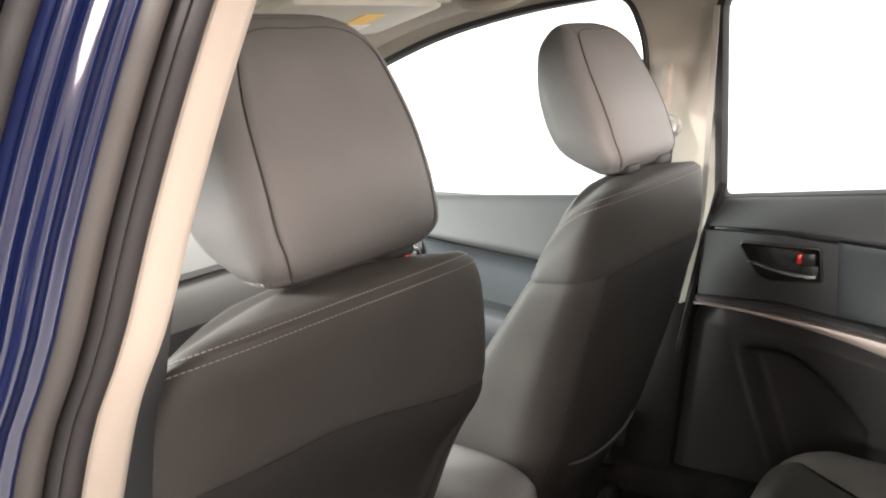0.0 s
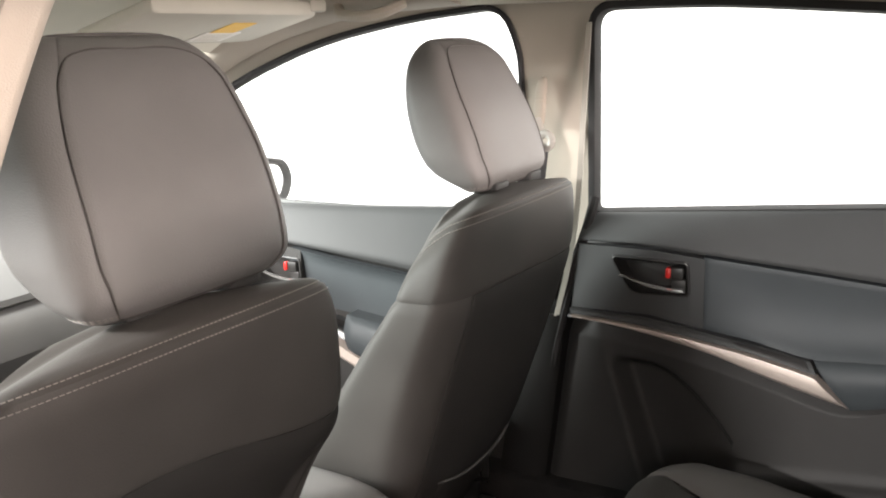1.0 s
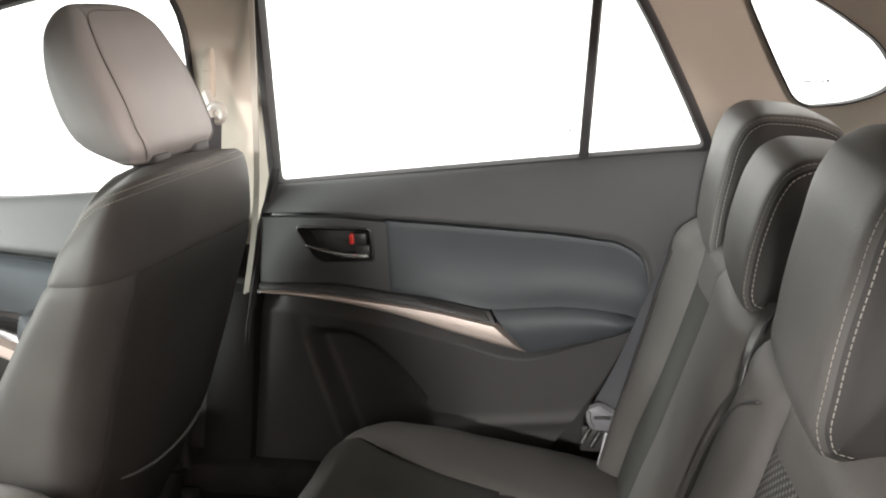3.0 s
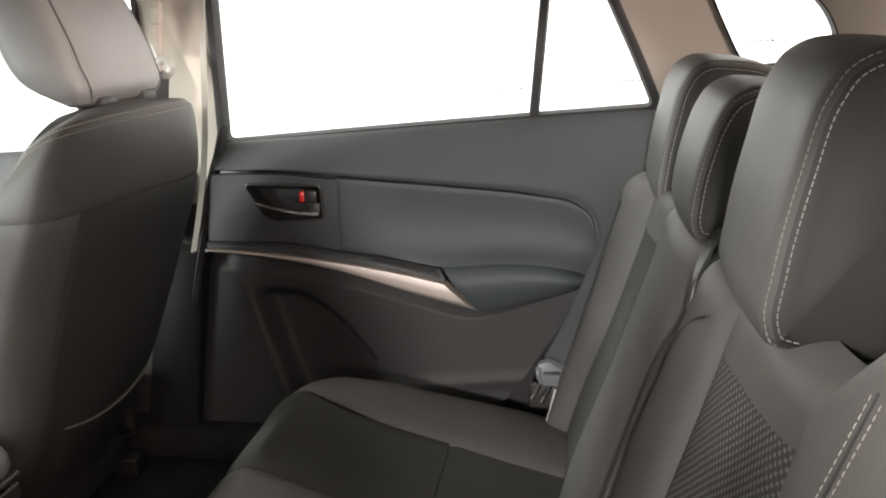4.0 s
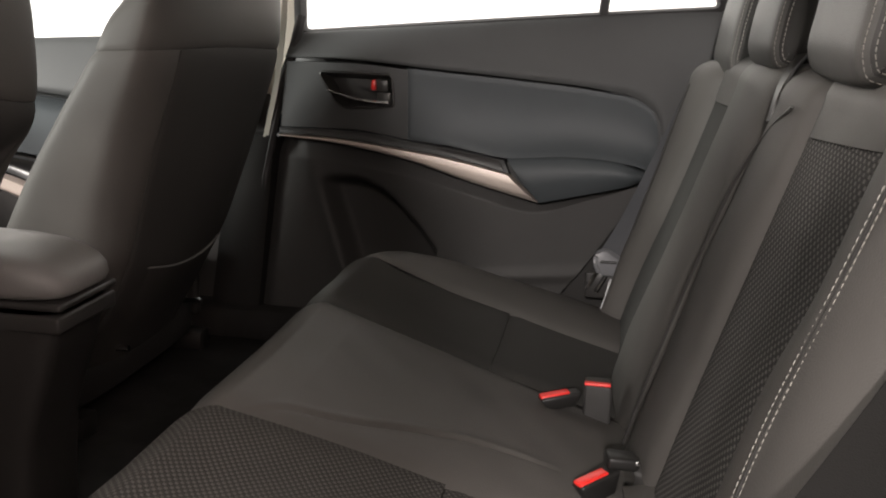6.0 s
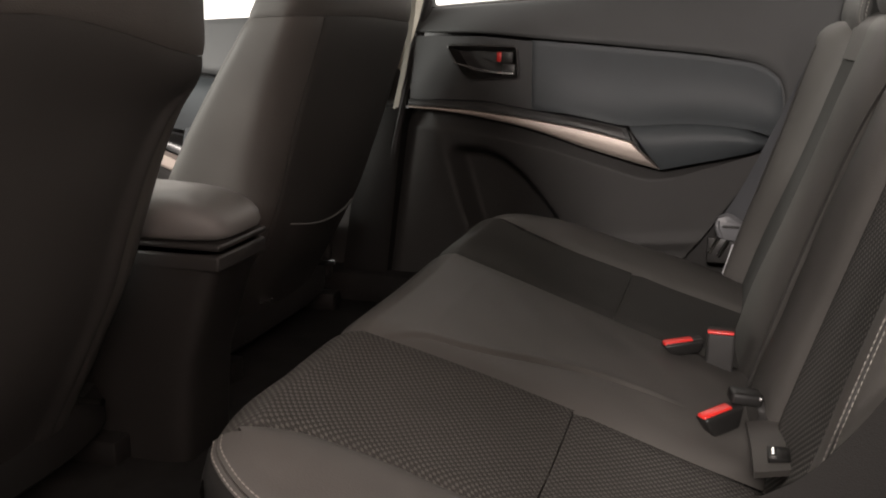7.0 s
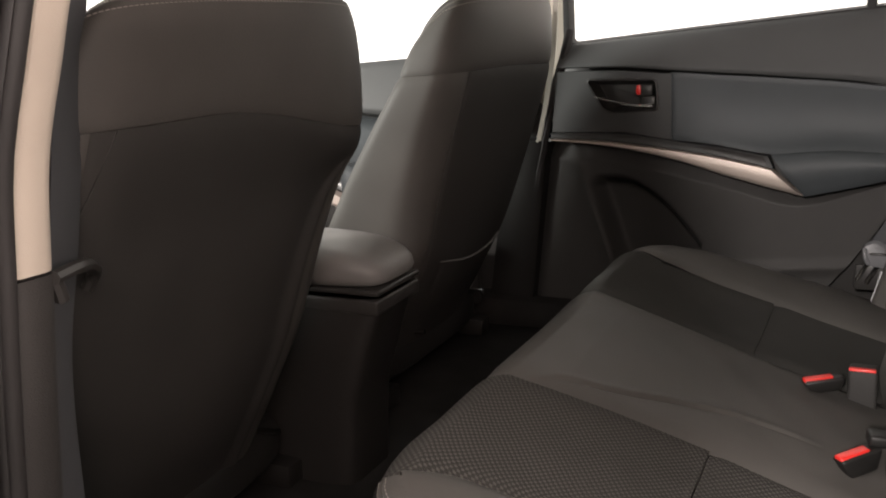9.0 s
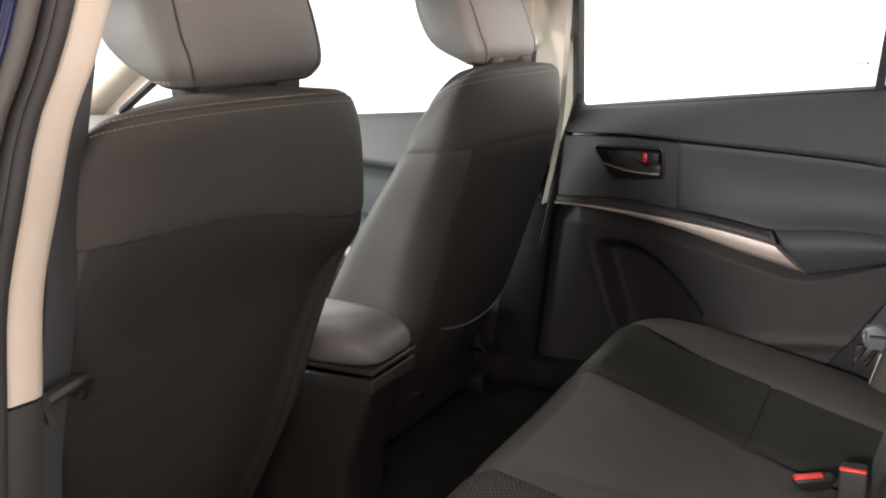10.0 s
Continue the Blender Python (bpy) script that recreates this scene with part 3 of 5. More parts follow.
part("insert_panel", patch(
    [(0.6405, 0.9000), (0.75, 0.892), (0.854, 0.8845), (0.995, 0.8705), (1.050, 0.860), (1.082, 0.838), (1.094, 0.795)],
    [(0.6410, 0.772), (0.72, 0.766), (0.832, 0.750), (0.951, 0.758), (1.03, 0.752), (1.068, 0.744), (1.086, 0.736)],
    lambda u, v: 0.6905 + (0.005 * math.sin(math.pi * min(1, v * 1.1)) - 0.001) * min(1, u * 5) - 0.024 * v**5 * min(1, u * 2.2) + pillow(max(u, 0.05), v, 0.05, 0.002) + 0.004 * max(0, 1 - u / 0.016), 90, 24), DOOR_INSERT, rear_door, "padded blue-grey door insert")
part("armrest", patch(
    [(0.832, 0.7495), (0.951, 0.7575), (1.03, 0.7515), (1.078, 0.7355)], [(0.893, 0.673), (0.972, 0.692), (1.03, 0.706), (1.072, 0.718)],
    lambda u, v: 0.664 - 0.016 * math.sin(math.pi * v**0.8) + 0.022 * max(0, (u - 0.8) / 0.2) ** 2 + pillow(u, v, 0.06, 0.0015), 40, 16, 0.05), DOOR_INSERT, rear_door, "padded blue-grey armrest")

# latch panel with the handle opening
mouth_loop = door_handle(rear_door, 0.547, 0.858, 0.691)
latch = pierced_plate([(0.412, 0.905), (0.46, 0.9055), (0.552, 0.905), (0.6435, 0.897), (0.6445, 0.84), (0.6455, 0.772), (0.55, 0.786), (0.45, 0.786), (0.402, 0.785)],
                      [offset_loop(mouth_loop, 0.0045)], lambda x, z: (x, 0.6915 - 0.04 * max(0, 0.80 - z), z), (0, 0.02, 0))
part("latch_panel", latch, DOOR_SOFT, rear_door, "black latch panel", smooth=False)
part("grip_rail", patch(
    [(0.402, 0.784), (0.50, 0.785), (0.572, 0.782), (0.655, 0.770), (0.756, 0.757), (0.826, 0.745)],
    [(0.402, 0.774), (0.486, 0.772), (0.572, 0.765), (0.655, 0.755), (0.756, 0.740), (0.836, 0.722)],
    lambda u, v: 0.682 - 0.010 * u + 0.002 * math.sin(math.pi * v), 40, 8), DOOR_SOFT, rear_door, "soft grip rail")
part("pull_cup", patch(
    [(0.700, 0.7635), (0.756, 0.7555), (0.818, 0.7455)], [(0.712, 0.7530), (0.756, 0.7435), (0.826, 0.7270)],
    lambda u, v: 0.6705 - 0.002 * u + 0.0008 * math.sin(math.pi * v), 24, 8, 0.01, 0.003), PLASTIC_DARK, rear_door, "dark pull cup")
part("accent_strip", patch(
    [(0.404, 0.772), (0.486, 0.7695), (0.572, 0.7625), (0.655, 0.7525), (0.756, 0.737), (0.834, 0.7205)],
    [(0.404, 0.768), (0.489, 0.762), (0.574, 0.750), (0.657, 0.733), (0.758, 0.704), (0.890, 0.6715)],
    lambda u, v: 0.676 - 0.014 * u + (0.012 * (v - 0.72) / 0.28 if v > 0.72 else -0.002 * math.sin(math.pi * v / 0.72)), 60, 12, 0.03), SATIN, rear_door, "satin silver accent strip")


def lower_y(x, z, u, v):
    y = 0.700 + 0.018 * max(0, 1 - v / 0.10) + 0.022 * max(0, 1 - u / 0.045) ** 2
    ridge_x = 0.458 + (0.722 - z) * 0.317
    y -= 0.004 * math.exp(-((x - ridge_x) / 0.016) ** 2)
    if x > ridge_x:
        # bottle pocket: an arch sunk into the panel
        top = 0.700 - 3.2 * max(0, x - 0.540) ** 1.75
        if z < top and x < 0.70:
            k = min(1, (top - z) / 0.028) * min(1, (x - ridge_x) / 0.035)
            y += 0.040 * k * k * (3 - 2 * k)
    y -= 0.006 * math.exp(-((z - 0.52 - 0.1 * (x - 0.8)) / 0.012) ** 2) * (1 if x > 0.72 else 0)
    return y


part("lower_trim", patch_xz(
    [(0.392, 0.765), (0.489, 0.760), (0.574, 0.748), (0.657, 0.731), (0.758, 0.702), (0.880, 0.669), (0.972, 0.689), (1.072, 0.715)],
    [(0.340, 0.42), (0.45, 0.42), (0.56, 0.42), (0.67, 0.42), (0.79, 0.43), (0.90, 0.46), (0.965, 0.535), (1.035, 0.640)],
    lower_y, 130, 70), PLASTIC, rear_door, "black grained lower panel with bottle pocket")
shut = curve_points([(0.436, 0.736, 0.985), (0.428, 0.716, 0.93), (0.408, 0.70, 0.86), (0.390, 0.69, 0.765), (0.362, 0.69, 0.60), (0.340, 0.69, 0.42)], 20)
part("edge_seal", tube(shut - np.array((0.006, 0, 0)), 0.010, 8, 20), RUBBER, rear_door, "black rubber edge seal")
part("trim_clip", tube([(0.403, 0.682, 0.7705), (0.403, 0.676, 0.7705)], 0.0035, 8), BELT_GREY, rear_door, "small grey clip")

# ---- the closed front door ----
front_door = thing("front_door", "closed black front door trim with silver strip and chrome handle", "door")
part("backing", box(-0.90, 0.36, 0.762, 0.778, 0.38, 0.93, 0.004), PLASTIC_DARK, front_door, "black inner door panel")
part("upper_trim", patch(
    [(-0.88, 0.911), (-0.4, 0.9195), (0.0, 0.937), (0.33, 0.957)], [(-0.88, 0.885), (-0.55, 0.868), (-0.265, 0.842), (0.037, 0.814), (0.34, 0.782)],
    lambda u, v: 0.742 - 0.039 * v**0.8 + 0.003 * max(0, 1 - v / 0.1) ** 2 + 0.010 * max(0, (v - 0.88) / 0.12) ** 2, 50, 18), DOOR_SOFT, front_door)
part("insert_panel", patch(
    [(-0.270, 0.836), (0.037, 0.805), (0.20, 0.786), (0.26, 0.775), (0.29, 0.755)], [(-0.270, 0.715), (-0.1, 0.695), (0.05, 0.680), (0.17, 0.668), (0.24, 0.665)],
    lambda u, v: 0.712 + 0.016 * v**0.75 - 0.012 * min(1, u * 5) * max(0, 1 - v / 0.25) ** 2, 40, 24), DOOR_INSERT, front_door, "padded blue-grey door insert")
front_mouth = door_handle(front_door, -0.305, 0.783, 0.709)
latch = pierced_plate([(-0.85, 0.872), (-0.55, 0.86), (-0.40, 0.850), (-0.232, 0.832), (-0.232, 0.72), (-0.5, 0.73), (-0.85, 0.74)],
                      [offset_loop(front_mouth, 0.0045)], lambda x, z: (x, 0.7095, z), (0, 0.02, 0))
part("latch_panel", latch, PLASTIC, front_door, "black latch panel", smooth=False)
part("armrest", patch(
    [(-0.10, 0.708), (0.05, 0.690), (0.17, 0.676), (0.28, 0.670)], [(-0.10, 0.630), (0.0, 0.600), (0.12, 0.590), (0.28, 0.60)],
    lambda u, v: 0.672 - 0.014 * math.sin(math.pi * v) + pillow(u, v, 0.08, 0.012), 30, 12, 0.05), DOOR_INSERT, front_door, "padded armrest")
part("switch_panel", patch(
    [(-0.27, 0.705), (-0.18, 0.700), (-0.105, 0.690)], [(-0.27, 0.680), (-0.18, 0.668), (-0.105, 0.645)],
    lambda u, v: 0.690 + 0.008 * math.sin(math.pi * v), 20, 8), PIANO, front_door, "gloss black switch panel")
part("accent_strip", patch(
    [(-0.62, 0.705), (-0.42, 0.695), (-0.273, 0.676), (-0.142, 0.645), (-0.07, 0.615)], [(-0.62, 0.700), (-0.42, 0.680), (-0.273, 0.653), (-0.142, 0.612), (-0.02, 0.560)],
    lambda u, v: 0.690 - 0.012 * u + (0.010 * (v - 0.72) / 0.28 if v > 0.72 else 0), 40, 10, 0.03), SATIN, front_door, "satin silver accent strip")
part("lower_trim", patch(
    [(-0.88, 0.70), (-0.42, 0.675), (-0.142, 0.608), (0.0, 0.565), (0.30, 0.60)], [(-0.88, 0.39), (-0.4, 0.39), (-0.1, 0.39), (0.1, 0.39), (0.32, 0.39)],
    lambda u, v: 0.725, 30, 10), PLASTIC, front_door, "black grained lower panel")

# ---- front seats ----
BACK_X = smooth_steps([(0.40, 0.255), (0.48, 0.295), (0.55, 0.335), (0.634, 0.378), (0.72, 0.405), (0.80, 0.427), (0.94, 0.460), (1.0, 0.468), (1.06, 0.470), (1.10, 0.462)])
FRONT_X = smooth_steps([(0.40, 0.03), (0.50, 0.07), (0.61, 0.132), (0.75, 0.222), (0.86, 0.298), (0.94, 0.350), (1.0, 0.366), (1.06, 0.378), (1.10, 0.386)])
HALF_W = smooth_steps([(0.40, 0.19), (0.52, 0.200), (0.60, 0.198), (0.66, 0.212), (0.73, 0.229), (0.79, 0.240), (0.86, 0.245), (0.94, 0.241), (0.99, 0.231), (1.02, 0.221), (1.04, 0.209), (1.053, 0.196), (1.062, 0.182), (1.10, 0.15)])


SEAM_DROOP = 0.0
INNER_TRIM = 0.0


def seat_point(z, a, shrink=0.0):
    """A place on the seat back's skin at a height and an angle (90 degrees is the rear)."""
    xb, xf, w = float(BACK_X(z)), float(FRONT_X(z)), float(HALF_W(z))
    xm, d = (xb + xf) / 2, (xb - xf) / 2
    c, s = math.cos(radians(a)), math.sin(radians(a))
    n = 3.1 if s > 0 else 7.0
    x, y = xm + (d - shrink) * power(s, n), (w - shrink) * power(c, n)
    if y > 0:
        y *= 1 - INNER_TRIM * math.exp(-((z - 0.77) / 0.11) ** 2)
    # shoulders fall away towards the front
    f, side = max(0.0, (xb - x) / (xb - xf)), abs(y) / w
    fall = min(1.0, max(0.0, (z - 0.92) / 0.12)) ** 1.5
    t = min(1.0, max(0.0, (y + 0.08) / 0.31))
    z -= SEAM_DROOP * math.exp(-((z - 0.935) / 0.07) ** 2) * t * t * (3 - 2 * t)
    return np.array((x, y - 0.035, z - 0.055 * fall * f**2.2 * side**2.5 - 0.006 * fall * side**4))


def ease(t):
    t = min(1.0, max(0.0, t))
    return t * t * (3 - 2 * t)


def seat_sheet(z0, z1, edge_a, edge_b, nz, na, tuck=0.004, rim=0.06, sink=0.0):
    """A covered panel of the seat back between two border angles, tucked in along its borders."""
    rows = []
    for i in range(nz):
        u = i / (nz - 1)
        z = z0 + (z1 - z0) * u
        a0, a1 = edge_a(z), edge_b(z)
        row = []
        for j in range(na):
            v = j / (na - 1)
            k = max(0, 1 - min(u / rim, (1 - u) / rim, v / rim, (1 - v) / rim)) ** 2
            row.append(seat_point(z, a0 + (a1 - a0) * v, tuck * k + sink * ease((1 - u) / 0.20) * ease(v / 0.10) * ease((1 - v) / 0.30)))
        rows.append(row)
    return rows


PANEL_RIGHT = smooth_steps([(0.40, 60), (0.60, 60), (0.70, 56), (0.80, 48), (0.86, 38), (0.90, 32), (0.9405, 32)])
PANEL_LEFT = smooth_steps([(0.40, 160), (0.72, 157), (0.84, 153), (0.9405, 149)])


HEAD_BACK = smooth_steps([(1.062, 0.424), (1.08, 0.440), (1.12, 0.438), (1.17, 0.424), (1.22, 0.403), (1.255, 0.388), (1.29, 0.372)])
HEAD_FRONT = smooth_steps([(1.062, 0.405), (1.075, 0.385), (1.095, 0.350), (1.13, 0.325), (1.17, 0.314), (1.22, 0.310), (1.255, 0.312), (1.29, 0.318)])
HEAD_W = smooth_steps([(1.062, 0.106), (1.075, 0.123), (1.10, 0.134), (1.15, 0.136), (1.20, 0.131), (1.24, 0.119), (1.262, 0.109), (1.29, 0.098)])


HEAD_LEAN = 0.0


HEAD_TOP, HEAD_ROUND = 1.287, 0.042


def head_point(z, a, shrink=0.0, n=4.2):
    xb, xf, w = float(HEAD_BACK(z)), float(HEAD_FRONT(z)), float(HEAD_W(z))
    t = min(1.0, max(0.0, (z - (HEAD_TOP - HEAD_ROUND)) / HEAD_ROUND))
    cut = 1 - math.sqrt(1 - t * t)
    w -= 0.034 * cut
    xb, xf = xb - 0.034 * cut, xf + 0.026 * cut
    xm, d = (xb + xf) / 2, (xb - xf) / 2
    c, s = math.cos(radians(a)), math.sin(radians(a))
    if s > 0:
        n = 3.9
    x = xm + (d - shrink) * power(s, n)
    lean = radians(HEAD_LEAN)
    dx, dz = x - 0.45, z - 0.95
    return np.array((0.45 + dx * math.cos(lean) - dz * math.sin(lean), (w - shrink) * power(c, n), 0.95 + dx * math.sin(lean) + dz * math.cos(lean)))


def head_levels(n):
    """Heights from the headrest's underside to its crown, dense at both ends."""
    return [1.0675 + (1.2868 - 1.0675) * (0.5 - 0.5 * math.cos(math.pi * i / (n - 1))) for i in range(n)]


def head_sheet(a0, a1, na, tuck=0.0014):
    rows = []
    zs = head_levels(26)
    for z in zs:
        row = []
        for j in range(na):
            v = j / (na - 1)
            k = max(0, 1 - min(v, 1 - v) / 0.03) ** 2
            row.append(head_point(z, a0 + (a1 - a0) * v, tuck * k))
        rows.append(row)
    return rows


def rounded_dome(ring, top, steps=5, inset=0.5):
    """Rows that close a ring towards a crown point."""
    c = ring.mean(0)
    rows = []
    for i in range(1, steps + 1):
        t = i / steps
        rows.append(ring + (c - ring) * (1 - math.cos(t * math.pi / 2)) + np.array((0, 0, top)) * math.sin(t * math.pi / 2))
    return rows


def front_seat(place, with_pocket=True, panel_left=None, panel_right=None):
    panel_left, panel_right = panel_left or PANEL_LEFT, panel_right or PANEL_RIGHT
    seat = thing("front_seat", "charcoal leatherette front seat with pale double stitching and headrest", "car seat", "front seats", place=place)
    angles = np.linspace(0, 360, 73)[:-1]
    # upper back cover, all round, with its domed top
    rows = [[seat_point(z, a, 0.0018 * max(0, 1 - (z - 0.942) / 0.006)) for a in angles] for z in (0.9415, 0.945, 0.952, 0.965, 0.985, 1.005, 1.022, 1.035, 1.044, 1.050)]
    ring = np.array([seat_point(1.053, a, 0.0035) for a in angles])
    rows.append(ring)
    rows.append(np.array([seat_point(1.055, a, 0.0035) for a in angles]))
    rows.append(np.array([seat_point(1.0585, a, 0.008) for a in angles]))
    ring = rows[-1]
    c = ring.mean(0)
    c[2] = 1.064
    for t in (0.15, 0.32, 0.5, 0.7, 0.88, 0.98):
        q = ring + (c - ring) * t
        q[:, 2] = ring[:, 2] + (c[2] - ring[:, 2]) * math.sin(t * math.pi / 2)
        rows.append(q)
    part("backrest", grid(rows, around=True, caps=True), LEATHER, seat)
    # lower covers: leather flanks and front, dark cloth on the rear
    part("side_bolster", grid(seat_sheet(0.40, 0.9410, panel_left, lambda z: 360 + float(panel_right(z)), 50, 70, 0.003, 0.02)), LEATHER, seat, "leatherette side bolsters")
    part("back_panel", grid(seat_sheet(0.40, 0.9410, panel_right, panel_left, 60, 48, 0.0018, 0.03, 0.003 if with_pocket else 0.009)), BACK_CLOTH, seat, "black vinyl back panel")
    if not with_pocket:
        part("short_seam", tube([seat_point(0.9395, 136, 0.0005), seat_point(0.912, 141, 0.0), seat_point(0.87, 150, 0.0)], 0.0010, 6, 20), PLASTIC_DARK, seat, "dark sewn seam")
    for edge in ((panel_left, panel_right) if with_pocket else (panel_right,)):
        seam = [seat_point(z, float(edge(z)), 0.0026) for z in np.linspace(0.939, 0.45, 14)]
        part("flank_seam", tube(seam, 0.0010, 6, 40), PLASTIC_DARK, seat, "dark sewn seam")
    # map pocket: a slack sheet with an elastic hem
    if with_pocket:
        pocket = []
        for u in np.linspace(0, 1, 14):
            row = []
            for v in np.linspace(0, 1, 22):
                y = -0.165 + 0.275 * v
                top = 0.626 - 0.018 * math.sin(v * math.pi)
                z = 0.47 + (top - 0.47) * u
                xb, xf, w = float(BACK_X(z)), float(FRONT_X(z)), float(HALF_W(z))
                rel = min(0.97, abs(y + 0.035) / w)
                skin = (xb + xf) / 2 + (xb - xf) / 2 * (1 - rel**3.1) ** (1 / 3.1)
                row.append((skin - 0.006 + 0.009 * math.sin(math.pi * v) ** 0.4 * u, y, z))
            pocket.append(row)
        hem_line = [np.array(q) for q in pocket[-1]]
        bag = part("map_pocket", shell(pocket, (-0.004, 0, 0), 0.001), BACK_CLOTH, seat, "slack black map pocket")
        part("hem", tube(hem_line, 0.0022, 6, 40), HEM, bag, "grey elastic hem")
    # trailing edge of the cushion and the frame below it
    base = []
    for z, f, w, n in ((0.40, 0.20, 0.215, 5), (0.43, 0.24, 0.23, 5), (0.47, 0.255, 0.24, 4), (0.51, 0.25, 0.245, 4), (0.545, 0.22, 0.24, 4)):
        row = []
        for a in np.linspace(0, 360, 49)[:-1]:
            c, s = math.cos(radians(a)), math.sin(radians(a))
            row.append((0.06 + (f - 0.06) * power(s, n) if s > 0 else 0.06 + 0.30 * power(s, n), w * power(c, n) - 0.035, z))
        base.append(row)
    part("cushion_base", grid(base, around=True, caps=True), SHADED_CLOTH, seat, "black cloth cushion base")
    valance = []
    for v in np.linspace(-1, 1, 21):
        y = 0.235 * v - 0.035
        valance.append([(0.272 - 0.03 * v**4, y, 0.475), (0.285 - 0.03 * v**4, y, 0.455), (0.285 - 0.03 * v**4, y, 0.425), (0.268 - 0.03 * v**4, y, 0.41), (0.24 - 0.03 * v**4, y, 0.42), (0.24 - 0.03 * v**4, y, 0.475)])
    part("rear_valance", grid(valance, around=True, caps=True), BUCKLE, seat, "black plastic frame cover")
    for s in (-1, 1):
        part("seat_rail", box(-0.20, 0.28, s * 0.20 - 0.02, s * 0.20 + 0.02, 0.37, 0.405, 0.004), BUCKLE, seat, "black steel seat rail")
        part("recliner_cover", box(0.09, 0.25, s * 0.245 - 0.012, s * 0.245 + 0.012, 0.42, 0.56, 0.01, 3), PLASTIC, seat, "black recliner cover")
        part("bolt", tube([(0.26, s * 0.130, 0.482), (0.308, s * 0.130, 0.486)], 0.005, 8), CHROME, seat, "small steel bolt")
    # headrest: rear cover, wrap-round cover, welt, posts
    cover = part("headrest", grid(head_sheet(130, 410, 50), caps=False), LEATHER_LIT, seat, "leatherette headrest in a lit tone")
    rear = part("headrest_back", grid(head_sheet(50, 130, 26)), LEATHER_LIT, cover, "rear headrest cover")
    zs = head_levels(26)
    for nm, z, sg in (("headrest_base", zs[0], -0.006), ("headrest_crown", zs[-1], 0.003)):
        ring = np.array([head_point(z, a) for a in angles])
        part(nm, grid([ring] + rounded_dome(ring, sg, 4), around=True), LEATHER, cover)
    path = [head_point(z, 131) for z in np.linspace(1.07, 1.25, 14)] + [head_point(z, q) for z, q in ((1.262, 128), (1.271, 121), (1.275, 110), (1.276, 90), (1.275, 70), (1.271, 59), (1.262, 52))] + [head_point(z, 49) for z in np.linspace(1.25, 1.07, 14)]
    part("welt", tube(path, 0.0009, 6, 110), LEATHER, cover, "sewn seam")
    for s in (-1, 1):
        part("headrest_post", tube([(0.405, s * 0.062, 1.04), (0.405, s * 0.062, 1.085)], 0.006, 10), CHROME, seat, "steel headrest post")
        part("post_collar", box(0.388, 0.428, s * 0.062 - 0.022, s * 0.062 + 0.022, 1.056, 1.0725, 0.004, 3), PLASTIC, seat, "black plastic collar")
    # pale thread: along the top of the back, double; round the headrest's front edge
    for k, (z, a0, a1, sh) in enumerate(((1.0450, -20, 200, -0.0006), (1.0535, -20, 200, 0.0032))):
        aa = np.linspace(a0, a1, 120)
        pts = np.array([seat_point(z, a, sh) for a in aa])
        nr = pts - np.array((0.425, 0, 0.98))
        part("stitching", stitches(pts, nr, radius=0.0008), THREAD, seat, "pale grey stitching")
    for a in (215, 325):
        pts = np.array([head_point(z, a, -0.0005) for z in head_levels(60)])
        part("stitching", stitches(pts, pts - np.array((0.385, 0, 1.17))), THREAD, cover, "pale grey stitching")
    for sh in (0.0, 0.006):
        pts = np.array([head_point(1.0705 + sh * 0.4, a, -0.0005) for a in np.linspace(130, 216, 40)])
        part("stitching", stitches(pts, pts - np.array((0.385, 0, 1.17))), THREAD, cover, "pale grey stitching")
    return seat


HEAD_LEAN, SEAM_DROOP = 5.0, 0.010
front_seat((0, 0.395, 0), True, smooth_steps([(0.40, 140), (0.60, 137), (0.72, 134), (0.84, 131), (0.9405, 127)]))
HEAD_LEAN, SEAM_DROOP, INNER_TRIM = -0.5, 0.045, 0.085
front_seat((0, -0.305, 0), False, PANEL_LEFT,
           smooth_steps([(0.40, 66), (0.60, 66), (0.72, 63), (0.80, 56), (0.86, 44), (0.90, 30), (0.9405, 20)]))

# ---- centre console between the front seats ----
console = thing("centre_console", "black centre console with padded armrest lid", "centre console")
rows = []
for z, w, x in ((0.36, 0.066, 0.362), (0.45, 0.066, 0.368), (0.505, 0.065, 0.374), (0.60, 0.063, 0.406), (0.640, 0.062, 0.420), (0.655, 0.061, 0.421)):
    row = []
    for a in np.linspace(0, 360, 49)[:-1]:
        c, s = math.cos(radians(a)), math.sin(radians(a))
        row.append((0.0 + (x if s > 0 else 0.45) * power(s, 12), -0.026 + w * power(c, 9), z))
    rows.append(row)
part("body", grid(rows, around=True, caps=True), CONSOLE, console, "black plastic console body")
for z0, z1, x in ((0.634, 0.655, 0.4245), (0.6605, 0.6695, 0.427)):
    part("end_band", box(0.30, x, -0.026 - 0.062, -0.026 + 0.062, z0, z1, 0.004, 3), PLASTIC_DARK, console, "smooth black end band")
lid = []
for z, w, x in ((0.671, 0.062, 0.418), (0.675, 0.070, 0.427), (0.682, 0.0735, 0.430), (0.694, 0.0750, 0.427), (0.703, 0.0748, 0.418), (0.711, 0.0735, 0.403), (0.7170, 0.0700, 0.384), (0.7215, 0.0640, 0.360), (0.7250, 0.0540, 0.325), (0.7275, 0.036, 0.27), (0.7285, 0.012, 0.20)):
    row = []
    for a in np.linspace(0, 360, 97)[:-1]:
        c, s = math.cos(radians(a)), math.sin(radians(a))
        row.append((0.15 + (x - 0.15) * power(s, 5.5), -0.026 + w * power(c, 5.5), z))
    lid.append(row)
